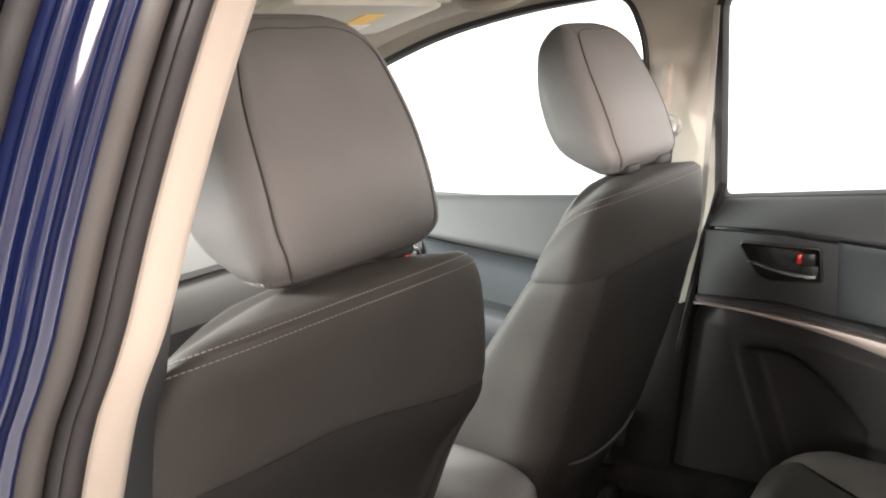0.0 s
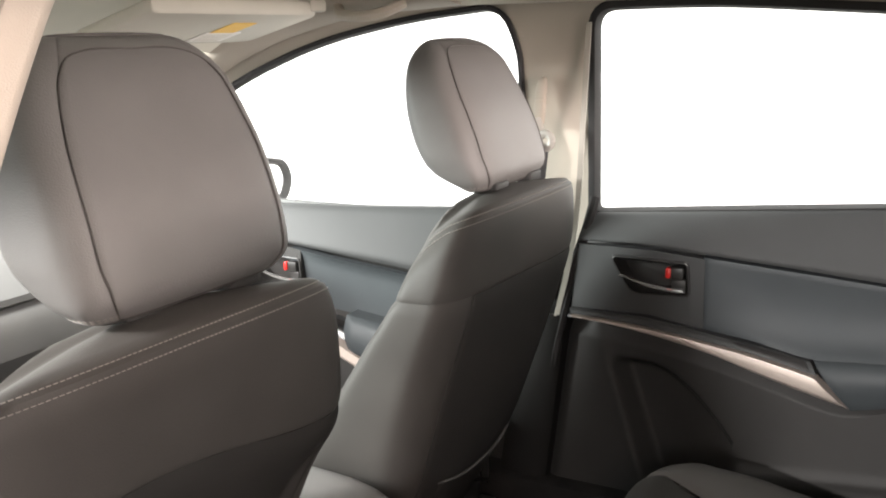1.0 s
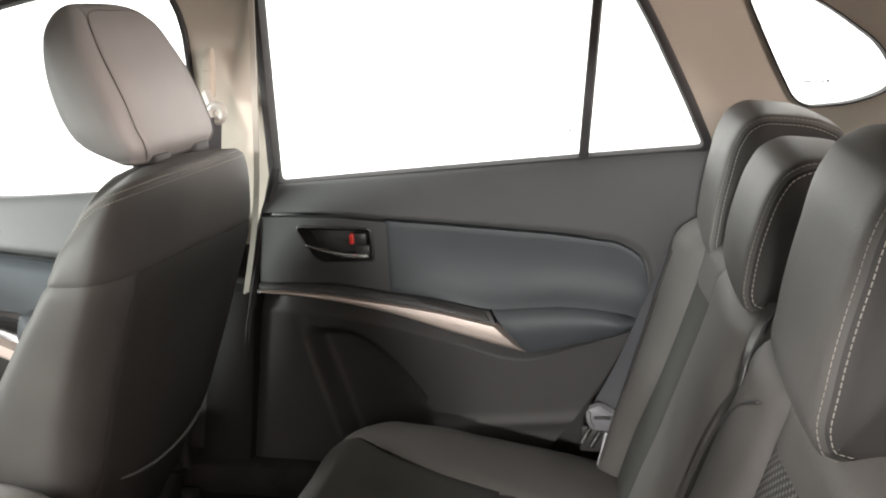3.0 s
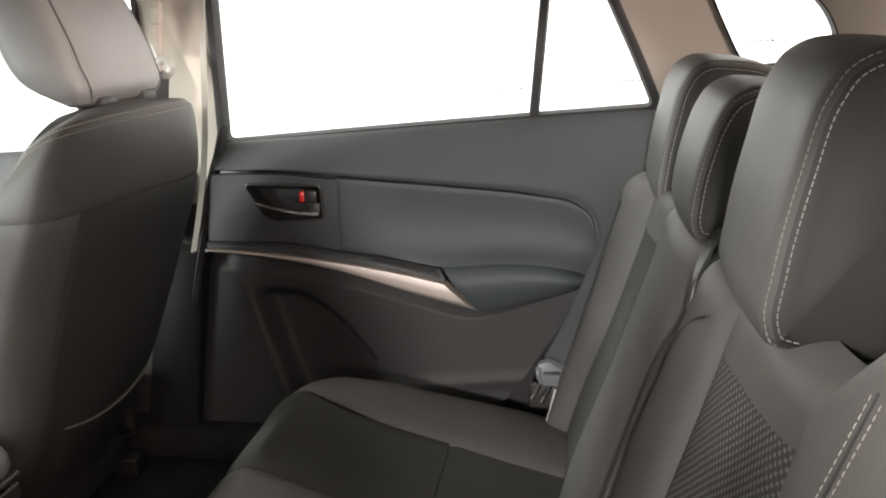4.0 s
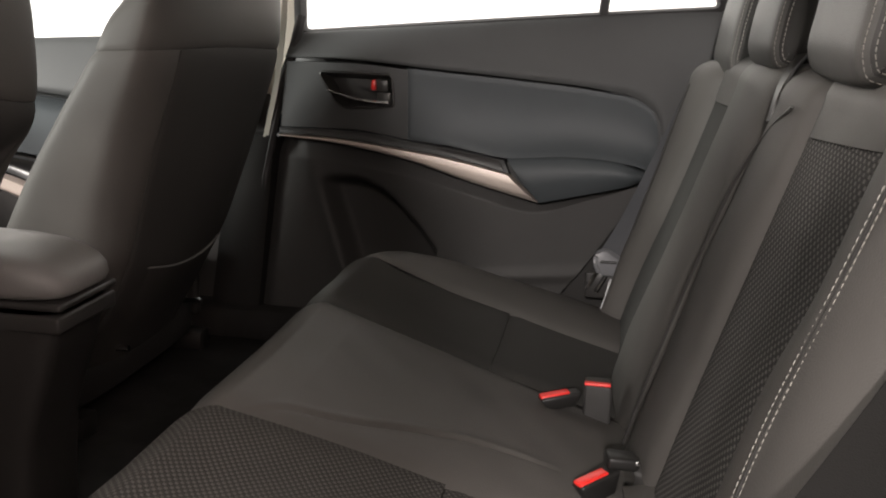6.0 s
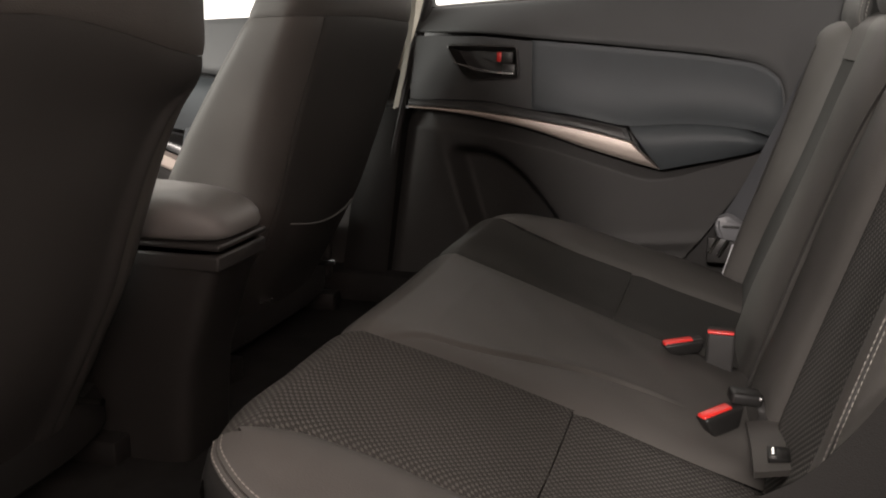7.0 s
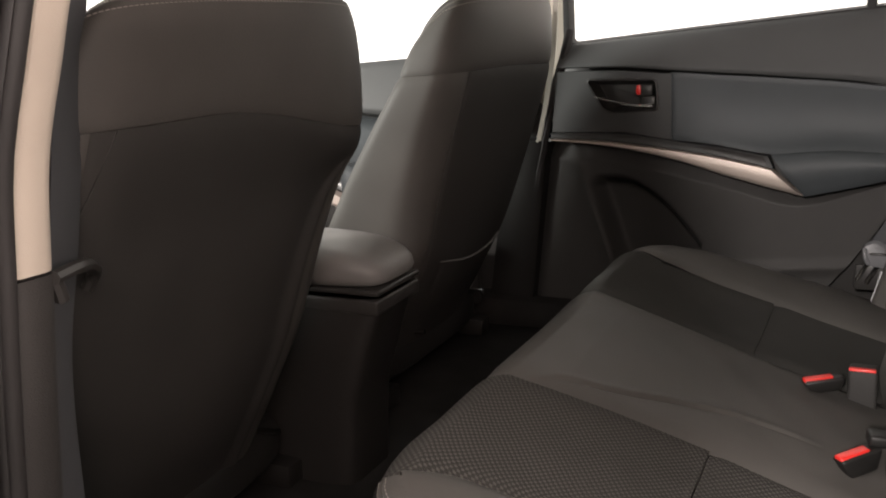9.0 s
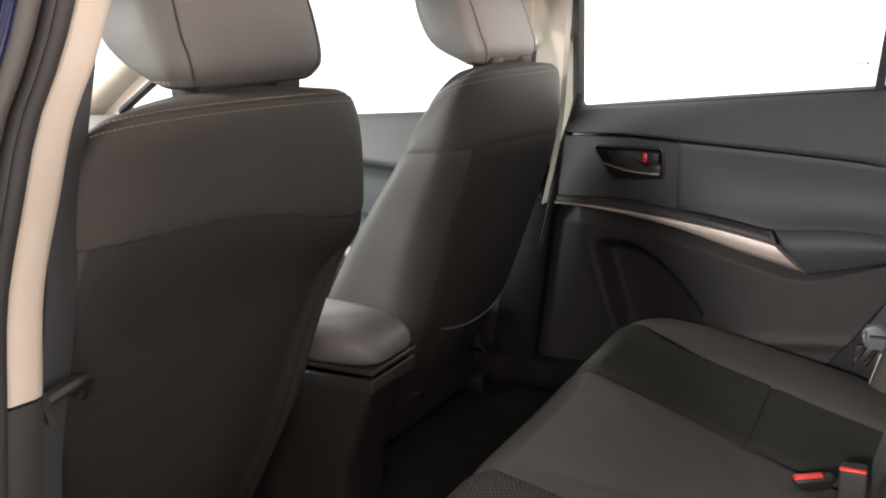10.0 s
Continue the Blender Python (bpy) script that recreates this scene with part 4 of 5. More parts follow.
# The lid uses the paler tone to look lit from above.
part("armrest_lid", grid(lid, around=True, caps=True), LEATHER_LIT, console, "padded leatherette armrest lid")
part("tray", box(-0.46, 0.0, -0.11, 0.06, 0.55, 0.62, 0.02, 3), PLASTIC, console, "black forward tray")

# ---- rear bench ----
bench = thing("rear_bench", "charcoal leatherette and knit rear bench with split backrest", "car seat")
EDGE = smooth_steps([(0, 0.610), (0.30, 0.608), (0.42, 0.611), (0.48, 0.630), (0.545, 0.690), (0.595, 0.795), (0.622, 0.87), (0.640, 1.0)])
CREASE = 0.8745


def seat_plane(x):
    return 0.612 - 0.345 * (x - 0.68) + 0.10 * max(0, x - 0.86) ** 2


def slack(a, b):
    """Gentle unevenness of a stuffed cover."""
    return 0.0007 * (math.sin(31 * a + 17 * b + 0.6) + 0.7 * math.sin(47 * b - 23 * a + 1.9) + 0.5 * math.sin(71 * a + 64 * b))


FOLD = curve_points([(0.668, -0.190), (0.685, -0.172), (0.708, -0.151), (0.752, -0.134), (0.807, -0.103), (0.853, -0.080), (0.915, -0.058), (0.985, -0.050)], 120)


def fold(x, y):
    """A slack crease of the centre cover beside its seam."""
    d = np.hypot(FOLD[:, 0] - x, FOLD[:, 1] - y)
    i = int(d.argmin())
    k = math.sin(math.pi * i / 119) ** 0.6
    side = 1 if y > FOLD[i, 1] else -1
    q = side * d[i]
    return k * (0.0020 * math.exp(-((q - 0.006) / 0.007) ** 2) - 0.0034 * math.exp(-(q / 0.0030) ** 2))


def cushion_sheet(y0, y1, tuck, crown, n=20, across=16, x_end=1.06, rim=0.10, crease=False):
    """A cushion panel between two lines across the bench, rolled over the front edge."""
    rows, uv = [], []
    r = 0.045
    for i in range(across):
        v = i / (across - 1)
        row, uvr, run = [], [], None
        for j in range(n + 9):
            s = (j - 8) / n if j >= 8 else (j - 8) / 40
            ya = float(y0(s)) * (1 - v) + float(y1(s)) * v
            xf = float(EDGE(abs(ya)))
            rim_d = max(0, 1 - min(v, 1 - v) / rim) ** 2
            if j == 0:
                p = np.array((xf + 0.012, ya, 0.43))
            elif j < 9:
                ang = (j / 8 - 1) * math.pi / 2
                p = np.array((xf + r + r * math.sin(ang), ya, seat_plane(xf + r) - r + r * math.cos(ang) - tuck * rim_d))
            else:
                x = xf + r + (x_end - xf - r) * s
                p = np.array((x, ya, seat_plane(x) + crown * (1 - (2 * v - 1) ** 2) * min(1, s * 6 + 0.2) - tuck * rim_d + slack(x, ya) * min(1, s * 8) * min(1, 6 * v, 6 * (1 - v)) + (fold(x, ya) if crease else 0.0)))
            run = xf if run is None else run
            if row:
                run += float(np.linalg.norm((p - row[-1])[[0, 2]]))
            row.append(p)
            uvr.append((run, p[1]))
        rows.append(row)
        uv.append(uvr)
    return grid(rows, uv=uv)


def const(c):
    return lambda s: c


line_at = smooth_steps


def insert_rear(inner, outer):
    rows, uv = [], []
    for i in range(18):
        v = i / 17
        row, uvr = [], []
        for j in range(14):
            t = j / 13
            x = CREASE + 0.0003 + (1.078 - CREASE) * t
            y = float(inner(x)) * (1 - v) + float(outer(x)) * v
            rim_d = max(0, 1 - min(v, 1 - v) / 0.1) ** 2 + 0.45 * max(0, 1 - t / 0.08) ** 2
            row.append((x, y, seat_plane(x) - (0.0045 + 0.002 * min(1, 6 * t)) * (1 - (2 * v - 1) ** 2) - 0.006 * rim_d))
            uvr.append((x, y))
        rows.append(row)
        uv.append(uvr)
    return grid(rows, uv=uv)


# the side by the closed door
far_in = line_at([(-0.2, 0.172), (0, 0.172), (0.5, 0.165), (1, 0.170)])
far_out = line_at([(-0.2, 0.430), (0, 0.425), (0.25, 0.410), (0.6, 0.412), (1, 0.43)])
far_rim = line_at([(-0.2, 0.505), (0, 0.515), (0.15, 0.56), (0.4, 0.612), (1, 0.636)])
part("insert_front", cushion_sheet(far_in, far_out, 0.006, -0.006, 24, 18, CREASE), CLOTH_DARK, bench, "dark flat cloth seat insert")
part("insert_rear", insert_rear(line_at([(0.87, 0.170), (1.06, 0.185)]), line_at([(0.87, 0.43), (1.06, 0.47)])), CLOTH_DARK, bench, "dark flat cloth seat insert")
part("outer_bolster", cushion_sheet(far_out, far_rim, 0.005, 0.012, 26, 16, 1.07), LEATHER, bench, "leatherette outer bolster")
flank = []
for t in np.linspace(0, 1, 30):
    y = float(far_rim(t))
    x = float(EDGE(y)) + 0.045 + (1.05 - float(EDGE(y)) - 0.045) * t
    z = seat_plane(x) - 0.005
    flank.append([(x, y, z), (x - 0.002, y + 0.010, z - 0.012), (x, y + 0.014, z - 0.05), (x, y + 0.010, 0.42)])
part("cushion_flank", grid(flank), LEATHER, bench)

# the side by the open door: insert, bolster with a rolled and double-stitched rim
near_in = line_at([(-0.2, -0.186), (0, -0.184), (0.3, -0.168), (0.6, -0.155), (1, -0.146)])
NEAR_SEAM = line_at([(0.645, -0.462), (0.652, -0.448), (0.661, -0.438), (0.692, -0.415), (0.715, -0.407), (0.763, -0.397), (0.813, -0.393), (0.877, -0.385), (1.06, -0.375)])
near_out = line_at([(-0.2, -0.474), (-0.1, -0.468), (0, -0.440), (0.16, -0.415), (0.27, -0.407), (0.49, -0.397), (0.72, -0.393), (1.0, -0.385)])
part("insert_front", cushion_sheet(near_in, near_out, 0.005, -0.004, 30, 22, CREASE), KNIT, bench, "knitted cloth seat insert")
part("insert_rear", insert_rear(line_at([(0.87, -0.146), (1.06, -0.150)]), NEAR_SEAM), KNIT, bench, "knitted cloth seat insert")
RIM = curve_points([(0.657, -0.456), (0.662, -0.466), (0.675, -0.479), (0.697, -0.494), (0.719, -0.502), (0.745, -0.506), (0.80, -0.508), (0.90, -0.509), (1.085, -0.512)], 90)
rim_t = np.gradient(RIM, axis=0)
rim_t /= np.linalg.norm(rim_t, axis=1)[:, None]
rim_n = np.stack([rim_t[:, 1], -rim_t[:, 0]], 1)
rim_n[0] = rim_n[1] = (-0.98, -0.2)


def rim_point(i, a, extra=0.0):
    """A place on the bolster's rolled rim: step i along it, a degrees down from its top."""
    r = 0.030
    z = seat_plane(RIM[i, 0]) + 0.002
    q = RIM[i] + rim_n[i] * (r + extra) * math.sin(radians(a))
    return np.array((q[0], q[1], z - r + (r + extra) * math.cos(radians(a))))


rows, sides = [], []
for i in range(90):
    x1, y1 = RIM[i]
    x0 = x1 if i > 6 else x1 - 0.006 * (6 - i) / 6
    y0 = max(float(NEAR_SEAM(x0)), y1 + 0.002)
    row = []
    for j in range(14):
        v = j / 13
        x, y = x0 + (x1 - x0) * v, y0 + (y1 - y0) * v
        row.append((x, y, seat_plane(x) + 0.002 * v + 0.010 * math.sin(math.pi * v) * min(1, abs(y1 - y0) / 0.08) - 0.005 * max(0, 1 - v / 0.12) ** 2))
    for a in (12, 24, 34, 38, 40, 42, 46, 52):
        row.append(rim_point(i, a, -0.0016 if a == 40 else 0.0))
    q = rim_point(i, 90)
    sides.append([rim_point(i, a, e) for a, e in ((52, 0.0), (54, -0.001), (62, 0), (72, 0), (82, 0), (90, 0))] + [q - np.array((0, 0, 0.05)), np.array((q[0] - rim_n[i, 0] * 0.006, q[1] - rim_n[i, 1] * 0.006, 0.41))])
    rows.append(row)
part("outer_bolster", grid(rows), LEATHER, bench, "leatherette outer bolster with rolled rim")
part("cushion_side", grid(sides), SHADED_CLOTH, bench, "cushion side of black vinyl with shade in it")
for a in (31, 48):
    pts = np.array([rim_point(i, a, 0.0004) for i in range(90)])
    nr = np.array([(rim_n[i, 0] * math.sin(radians(a)), rim_n[i, 1] * math.sin(radians(a)), math.cos(radians(a))) for i in range(90)])
    part("stitching", stitches(pts, nr, 0.0044, 0.0058), THREAD, bench, "pale double stitching")
part("centre_cushion", cushion_sheet(lambda s: float(near_in(s)) + 0.001, const(0.171), 0.006, 0.010, 120, 150, 1.075, crease=True), LEATHER, bench, "leatherette centre cushion")
core = []
for y in np.linspace(-0.49, 0.632, 60):
    xf = float(EDGE(abs(y))) + 0.012
    core.append([(xf + 0.02, y, 0.37), (xf + 0.004, y, 0.43), (xf + 0.006, y, seat_plane(xf + 0.045) - 0.055), (xf + 0.04, y, seat_plane(xf + 0.045) - 0.024), (1.05, y, seat_plane(1.05) - 0.024), (1.05, y, 0.37)])
part("cushion_core", grid(core, around=True, caps=True), LEATHER, bench, "leatherette cushion skirt")


def back_x(z, y=0.0):
    return 1.062 - 0.04 * y + 0.27 * (z - 0.48) + 0.10 * max(0, 0.60 - z) ** 2


def back_sheet(y0, y1, proud, tuck, z0=0.47, z1=0.918, n=26, across=16, rim=0.14, roll=True, peak=0.6):
    """A backrest panel between two upright lines, given by height."""
    rows, uv = [], []
    for i in range(across):
        v = i / (across - 1)
        row, uvr = [], []
        for j in range(n + (6 if roll else 0)):
            t = min(1, j / (n - 1))
            za, zb = (z0(v) if callable(z0) else z0), (z1(v) if callable(z1) else z1)
            z = za + (zb - za) * t
            y = float(y0(z)) * (1 - v) + float(y1(z)) * v
            rim_d = max(0, 1 - min(v, 1 - v) / rim) ** 2
            x = back_x(z, y) - proud * math.sin(math.pi * v) ** peak + tuck * rim_d + slack(z, y) * min(1, 6 * v, 6 * (1 - v))
            if j >= n:
                ang = (j - n + 1) / 6 * math.pi / 2
                x += 0.04 * (1 - math.cos(ang))
                z += 0.035 * math.sin(ang)
            row.append((x, y, z))
            uvr.append((z, y))
        rows.append(row)
        uv.append(uvr)
    return grid(rows, uv=uv)


SPLIT = line_at([(0.46, 0.100), (0.60, 0.092), (0.70, 0.078), (0.80, 0.056), (0.88, 0.028), (0.93, 0.0), (0.97, -0.022), (1.0, -0.03)])
# far half
far_inner = line_at([(0.46, 0.42), (0.62, 0.372), (0.75, 0.312), (0.90, 0.272), (1.0, 0.262)])
far_outer = line_at([(0.46, 0.575), (0.58, 0.550), (0.71, 0.480), (0.885, 0.428), (1.0, 0.410)])
far_side = line_at([(0.46, 0.605), (0.58, 0.612), (0.72, 0.614), (0.87, 0.605), (0.965, 0.57), (1.0, 0.555)])
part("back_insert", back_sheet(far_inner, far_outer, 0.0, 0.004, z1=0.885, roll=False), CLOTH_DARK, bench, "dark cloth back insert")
part("back_bolster", back_sheet(far_outer, far_side, 0.032, 0.004, z1=0.903, across=18, peak=0.8), LEATHER, bench, "leatherette back bolster")
part("back_top", back_sheet(far_inner, far_outer, 0.004, 0.003, z0=0.887, n=8), LEATHER, bench, "leatherette back top")
part("back_inner", back_sheet(lambda z: float(SPLIT(z)) + 0.006, far_inner, 0.018, 0.006, across=20), LEATHER, bench, "leatherette centre panel")
seam = [(back_x(z, 0.54) - 0.0315, 0.5 * (float(far_outer(z)) + float(far_side(z))) - 0.012, z) for z in np.linspace(0.66, 0.902, 14)]
part("bolster_seam", tube(seam, 0.0011, 6, 40), PLASTIC_DARK, bench, "thin dark seam")
# near half
near_inner = line_at([(0.46, -0.075), (0.66, -0.090), (0.73, -0.098), (0.83, -0.112), (0.896, -0.121), (1.0, -0.130)])
near_outer = line_at([(0.46, -0.272), (0.66, -0.290), (0.77, -0.308), (0.815, -0.322), (0.91, -0.338), (1.0, -0.345)])
near_stitch = line_at([(0.46, -0.468), (0.60, -0.464), (0.68, -0.458), (0.775, -0.458), (0.84, -0.470), (0.93, -0.485), (1.0, -0.500), (1.03, -0.507)])
NEAR_SIDE = -0.538


def bolster_x(y, z):
    """The bulging bolster by the open door: a slope up to the stitched seam, then a rolled edge."""
    y0, ys = float(near_outer(z)), float(near_stitch(z))
    if y > ys:
        d = 0.045 * math.sin(math.pi / 2 * min(1, max(0, (y0 - y) / (y0 - ys)))) ** 1.15
    else:
        d = 0.045 * math.sqrt(max(0, 1 - min(1, (ys - y) / (ys - NEAR_SIDE)) ** 2.4))
    return back_x(z, y) - d
mesh_top = lambda v: 0.896 + 0.014 * v
part("back_insert", back_sheet(near_inner, near_outer, 0.0, 0.003, z1=mesh_top, roll=False), KNIT_BACK, bench, "knitted mesh back insert")
part("back_top", back_sheet(near_inner, near_outer, 0.004, 0.003, z0=lambda v: mesh_top(v) + 0.001, z1=0.926, n=10), LEATHER, bench, "leatherette back top")
part("back_inner", back_sheet(lambda z: float(SPLIT(z)) - 0.006, near_inner, 0.016, 0.006, across=20), LEATHER, bench, "leatherette centre panel")
rows = []
for t in np.linspace(0, 1, 34):
    row = []
    for j in range(38):
        z = 0.46 + (0.466 + 0.094 * min(1, t / 0.60) ** 1.6) * min(1, j / 31)
        y0, ys = float(near_outer(z)), float(near_stitch(z))
        y = y0 + (ys - y0) * t / 0.62 if t < 0.62 else ys + (NEAR_SIDE - ys) * math.sin(math.pi / 2 * (t - 0.62) / 0.38)
        x = bolster_x(y, z) + 0.003 * max(0, 1 - t / 0.05) ** 2 + slack(z, y) * min(1, 6 * t, 6 * (1 - t))
        if j > 31:
            ang = (j - 31) / 6 * math.pi / 2
            x, z = x + 0.05 * (1 - math.cos(ang)), z + 0.035 * math.sin(ang)
        row.append((x, y, z))
    rows.append(row)
part("back_bolster", grid(rows), LEATHER, bench, "leatherette back bolster")
wrap = []
for z in np.linspace(0.46, 1.045, 20):
    x = back_x(z, NEAR_SIDE) + 0.05 * max(0, (z - 1.01) / 0.04)
    wrap.append([(x, NEAR_SIDE, z), (x + 0.012, NEAR_SIDE - 0.002, z), (x + 0.04, NEAR_SIDE - 0.003, z), (x + 0.12, NEAR_SIDE - 0.003, z)])
part("bolster_side", grid(wrap), SHADED_CLOTH, bench, "black vinyl backrest side")


for dy in (-0.0055, 0.0055):
    pts = []
    for z in np.linspace(0.49, 1.018, 106):
        y = float(near_stitch(z)) + dy
        pts.append((bolster_x(y, z) - 0.0006, y, z))
    part("stitching", stitches(np.array(pts), np.tile((-1, 0, 0.3), (106, 1)), 0.0038, 0.0050, 0.00042), THREAD, bench, "pale double stitching")
groove = [(bolster_x(float(near_stitch(z)), z) - 0.0002, float(near_stitch(z)), z) for z in np.linspace(0.49, 1.018, 40)]
part("bolster_seam", tube(groove, 0.0012, 6, 40), PLASTIC_DARK, bench, "dark seam between the stitches")
part("split_gap", grid([[(back_x(z, 0.05) + d, float(SPLIT(z)) + e, z) for d, e in ((0.006, -0.007), (0.006, 0.007), (0.06, 0.007), (0.06, -0.007))] for z in np.linspace(0.46, 0.938, 16)], around=True, caps=True), PLASTIC_DARK, bench, "dark gap of the split backrest")
part("back_board", box(1.225, 1.285, -0.46, 0.60, 0.46, 0.945, 0.02), CARPET, bench, "carpeted back board")
part("release_strap", ribbon([(1.200, 0.045, 0.962), (1.184, 0.020, 0.946), (1.171, -0.004, 0.922), (1.165, -0.010, 0.898)], (0, 1, 0.3), 0.012, 0.004), PLASTIC_DARK, bench, "black release strap")
piping = [(back_x(z, y) - 0.0152, y, z) for y, z in ((0.072, 0.50), (0.068, 0.62), (0.048, 0.74), (0.018, 0.83), (-0.020, 0.875), (-0.055, 0.900), (-0.098, 0.920))]
part("piping", tube(piping, 0.0017, 6, 60), PLASTIC_DARK, bench, "dark piped seam")


def rear_headrest(place, half, z0, z1, depth, lean):
    hr = thing("rear_headrest", "charcoal leatherette rear headrest with pale double stitching", "headrest", "rear headrests", place=place)
    h = z1 - z0
    # side outline (x, z): leaning front, rounded crown that falls to the rear, rounded foot
    prof = curve_points([(0.030, z0 + 0.004), (0.012, z0 + 0.010), (0.002, z0 + 0.028), (0.000, z0 + 0.30 * h), (0.003, z0 + 0.62 * h), (0.010, z1 - 0.030), (0.019, z1 - 0.012), (0.036, z1 - 0.001),
                         (0.070, z1), (depth - 0.03, z1 - 0.010), (depth - 0.006, z1 - 0.024), (depth, z1 - 0.05), (depth - 0.012, z0 + 0.40 * h), (depth - 0.030, z0 + 0.012), (depth - 0.045, z0), (0.05, z0), (0.030, z0 + 0.004)], 97)[:-1]
    prof[:, 0] += lean * (prof[:, 1] - z0)
    tan = np.roll(prof, -1, axis=0) - np.roll(prof, 1, axis=0)
    tan /= np.linalg.norm(tan, axis=1)[:, None]
    nor = np.stack([-tan[:, 1], tan[:, 0]], 1)
    r = 0.020

    def at(k, y):
        """Wrap cover at outline step k and a place y across."""
        q = prof[k]
        e = max(0.0, abs(y) - (half - r)) / r
        drop = r * (1 - math.sqrt(max(0.0, 1 - e * e))) + 0.004 * (y / half) ** 2
        q = q - nor[k] * drop
        return np.array((q[0], y, q[1]))
    edge = half - r + r * math.sin(radians(48))
    ys = [-edge, *[y for y in np.linspace(-(half - r), half - r, 13)], edge]
    ys = sorted(ys + [half - r + r * math.sin(radians(d)) for d in (16, 32)] + [-(half - r + r * math.sin(radians(d))) for d in (16, 32)])
    part("cover", grid([[at(k, y) for k in range(96)] for y in ys], around=True), LEATHER_DARK, hr)
    for s in (-1, 1):
        rows = [[at(k, s * (half - r + r * math.sin(radians(d)))) for k in range(96)] for d in (48.5, 60, 72, 84)]
        last = np.array(rows[-1])
        c = last.mean(0)
        for t, out in ((0.08, 0.0008), (0.2, 0.0025), (0.45, 0.006), (0.75, 0.008), (0.97, 0.0085)):
            rows.append(last + (c - last) * t + np.array((0, s * out, 0)))
        part("side_cover", grid(rows, around=True), HEAD_SIDE_SHADED, hr, "side cover of black vinyl darkened for shade")
        for d in (34, 60):
            y = s * (half - r + r * math.sin(radians(d)))
            pts = np.array([at(k, y) + np.array((nor[k, 0], 0, nor[k, 1])) * 0.0002 for k in range(0, 84)])
            nr = np.array([(nor[k, 0] * math.cos(radians(d)), s * math.sin(radians(d)), nor[k, 1] * math.cos(radians(d))) for k in range(0, 84)])
            part("stitching", stitches(pts + nr * 0.0004, nr, radius=0.00045), THREAD, hr, "pale double stitching")
    for s in (-1, 1):
        part("post", tube([(depth * 0.45, s * half * 0.45, z0 - 0.05), (depth * 0.45, s * half * 0.45, z0 + 0.02)], 0.006, 8), CHROME, hr, "steel post")
    return hr


rear_headrest((1.171, -0.168, 0), 0.106, 0.940, 1.150, 0.140, 0.15)
rear_headrest((1.161, 0.158, 0), 0.104, 0.936, 1.100, 0.145, 0.15)
rear_headrest((1.153, 0.466, 0), 0.118, 0.911, 1.112, 0.150, 0.14)

# ---- near door pillar: trim, seals and painted jamb in one upright sweep ----
PILLAR = [(0.430, -0.660, 0.36), (0.452, -0.657, 0.62), (0.477, -0.650, 0.848), (0.490, -0.646, 0.94), (0.507, -0.640, 1.0), (0.521, -0.628, 1.064), (0.534, -0.618, 1.10), (0.553, -0.604, 1.168), (0.569, -0.588, 1.23), (0.583, -0.570, 1.286), (0.600, -0.548, 1.345)]


def sweep(profile, z0, z1, count=40, close=False):
    """An upright moulding that follows the pillar; profile: (outward, rearward) from its inner edge."""
    p = curve_points(PILLAR, 200)
    zs = np.linspace(z0, z1, count)
    rows = []
    for z in zs:
        x, y = np.interp(z, p[:, 2], p[:, 0]), np.interp(z, p[:, 2], p[:, 1])
        rows.append([(x + r, y - o, z) for o, r in profile])
    return grid(rows, around=close, caps=close)


def bead(o, r, w, h):
    return [(o + w * math.cos(a), r + h * math.sin(a)) for a in np.linspace(0, 2 * math.pi, 13)[:-1]]


pillar = thing("door_pillar", "beige-trimmed door pillar with dark seals and blue painted jamb", "door pillar", kind="structure")
part("upper_trim", sweep([(-0.010, -0.16), (-0.012, -0.03), (-0.008, -0.006), (-0.003, -0.001), (0.004, 0.001), (0.024, -0.002), (0.029, -0.008), (0.030, -0.03), (0.03, -0.16)], 0.850, 1.345, 60, True), BEIGE, pillar, "smooth beige pillar trim")
part("lower_trim", sweep([(-0.012, -0.12), (-0.014, -0.02), (-0.006, -0.002), (0.004, 0.002), (0.024, -0.001), (0.031, -0.008), (0.032, -0.03), (0.032, -0.12)], 0.36, 0.8475, 30, True), PLASTIC, pillar, "black plastic lower trim")
part("door_seal", sweep(bead(0.036, -0.005, 0.0085, 0.010), 0.36, 1.345, 40, True), RUBBER, pillar, "black rubber seal")
part("seal_lip", sweep(bead(0.0455, -0.008, 0.0030, 0.009), 0.36, 1.345, 40, True), RUBBER, pillar, "black seal lip")
part("seal_flange", sweep(bead(0.0575, -0.012, 0.0085, 0.010), 0.36, 1.345, 40, True), RUBBER_GREY, pillar, "dusty grey seal flange")
jamb_face = [(o, -0.012 - 0.0115 * ease((o - 0.068) / 0.034) + 0.0016 * math.sin(2 * math.pi * (o - 0.0635) / 0.0142)) for o in np.linspace(0.0635, 0.1055, 34)]
part("jamb", sweep([(0.03, -0.03)] + jamb_face + [(0.108, -0.032), (0.108, -0.09), (0.03, -0.10)], 0.36, 1.345, 40, True), PAINT, pillar, "dark blue painted jamb with rolled folds")
part("outer_seal", sweep(bead(0.112, -0.040, 0.0075, 0.010), 0.36, 1.345, 40, True), RUBBER, pillar, "black outer seal")
part("door_gap", sweep([(0.112, -0.062), (0.128, -0.062), (0.128, -0.12), (0.10, -0.12), (0.10, -0.07)], 0.36, 1.345, 40, True), PLASTIC_DARK, pillar, "dark door gap")
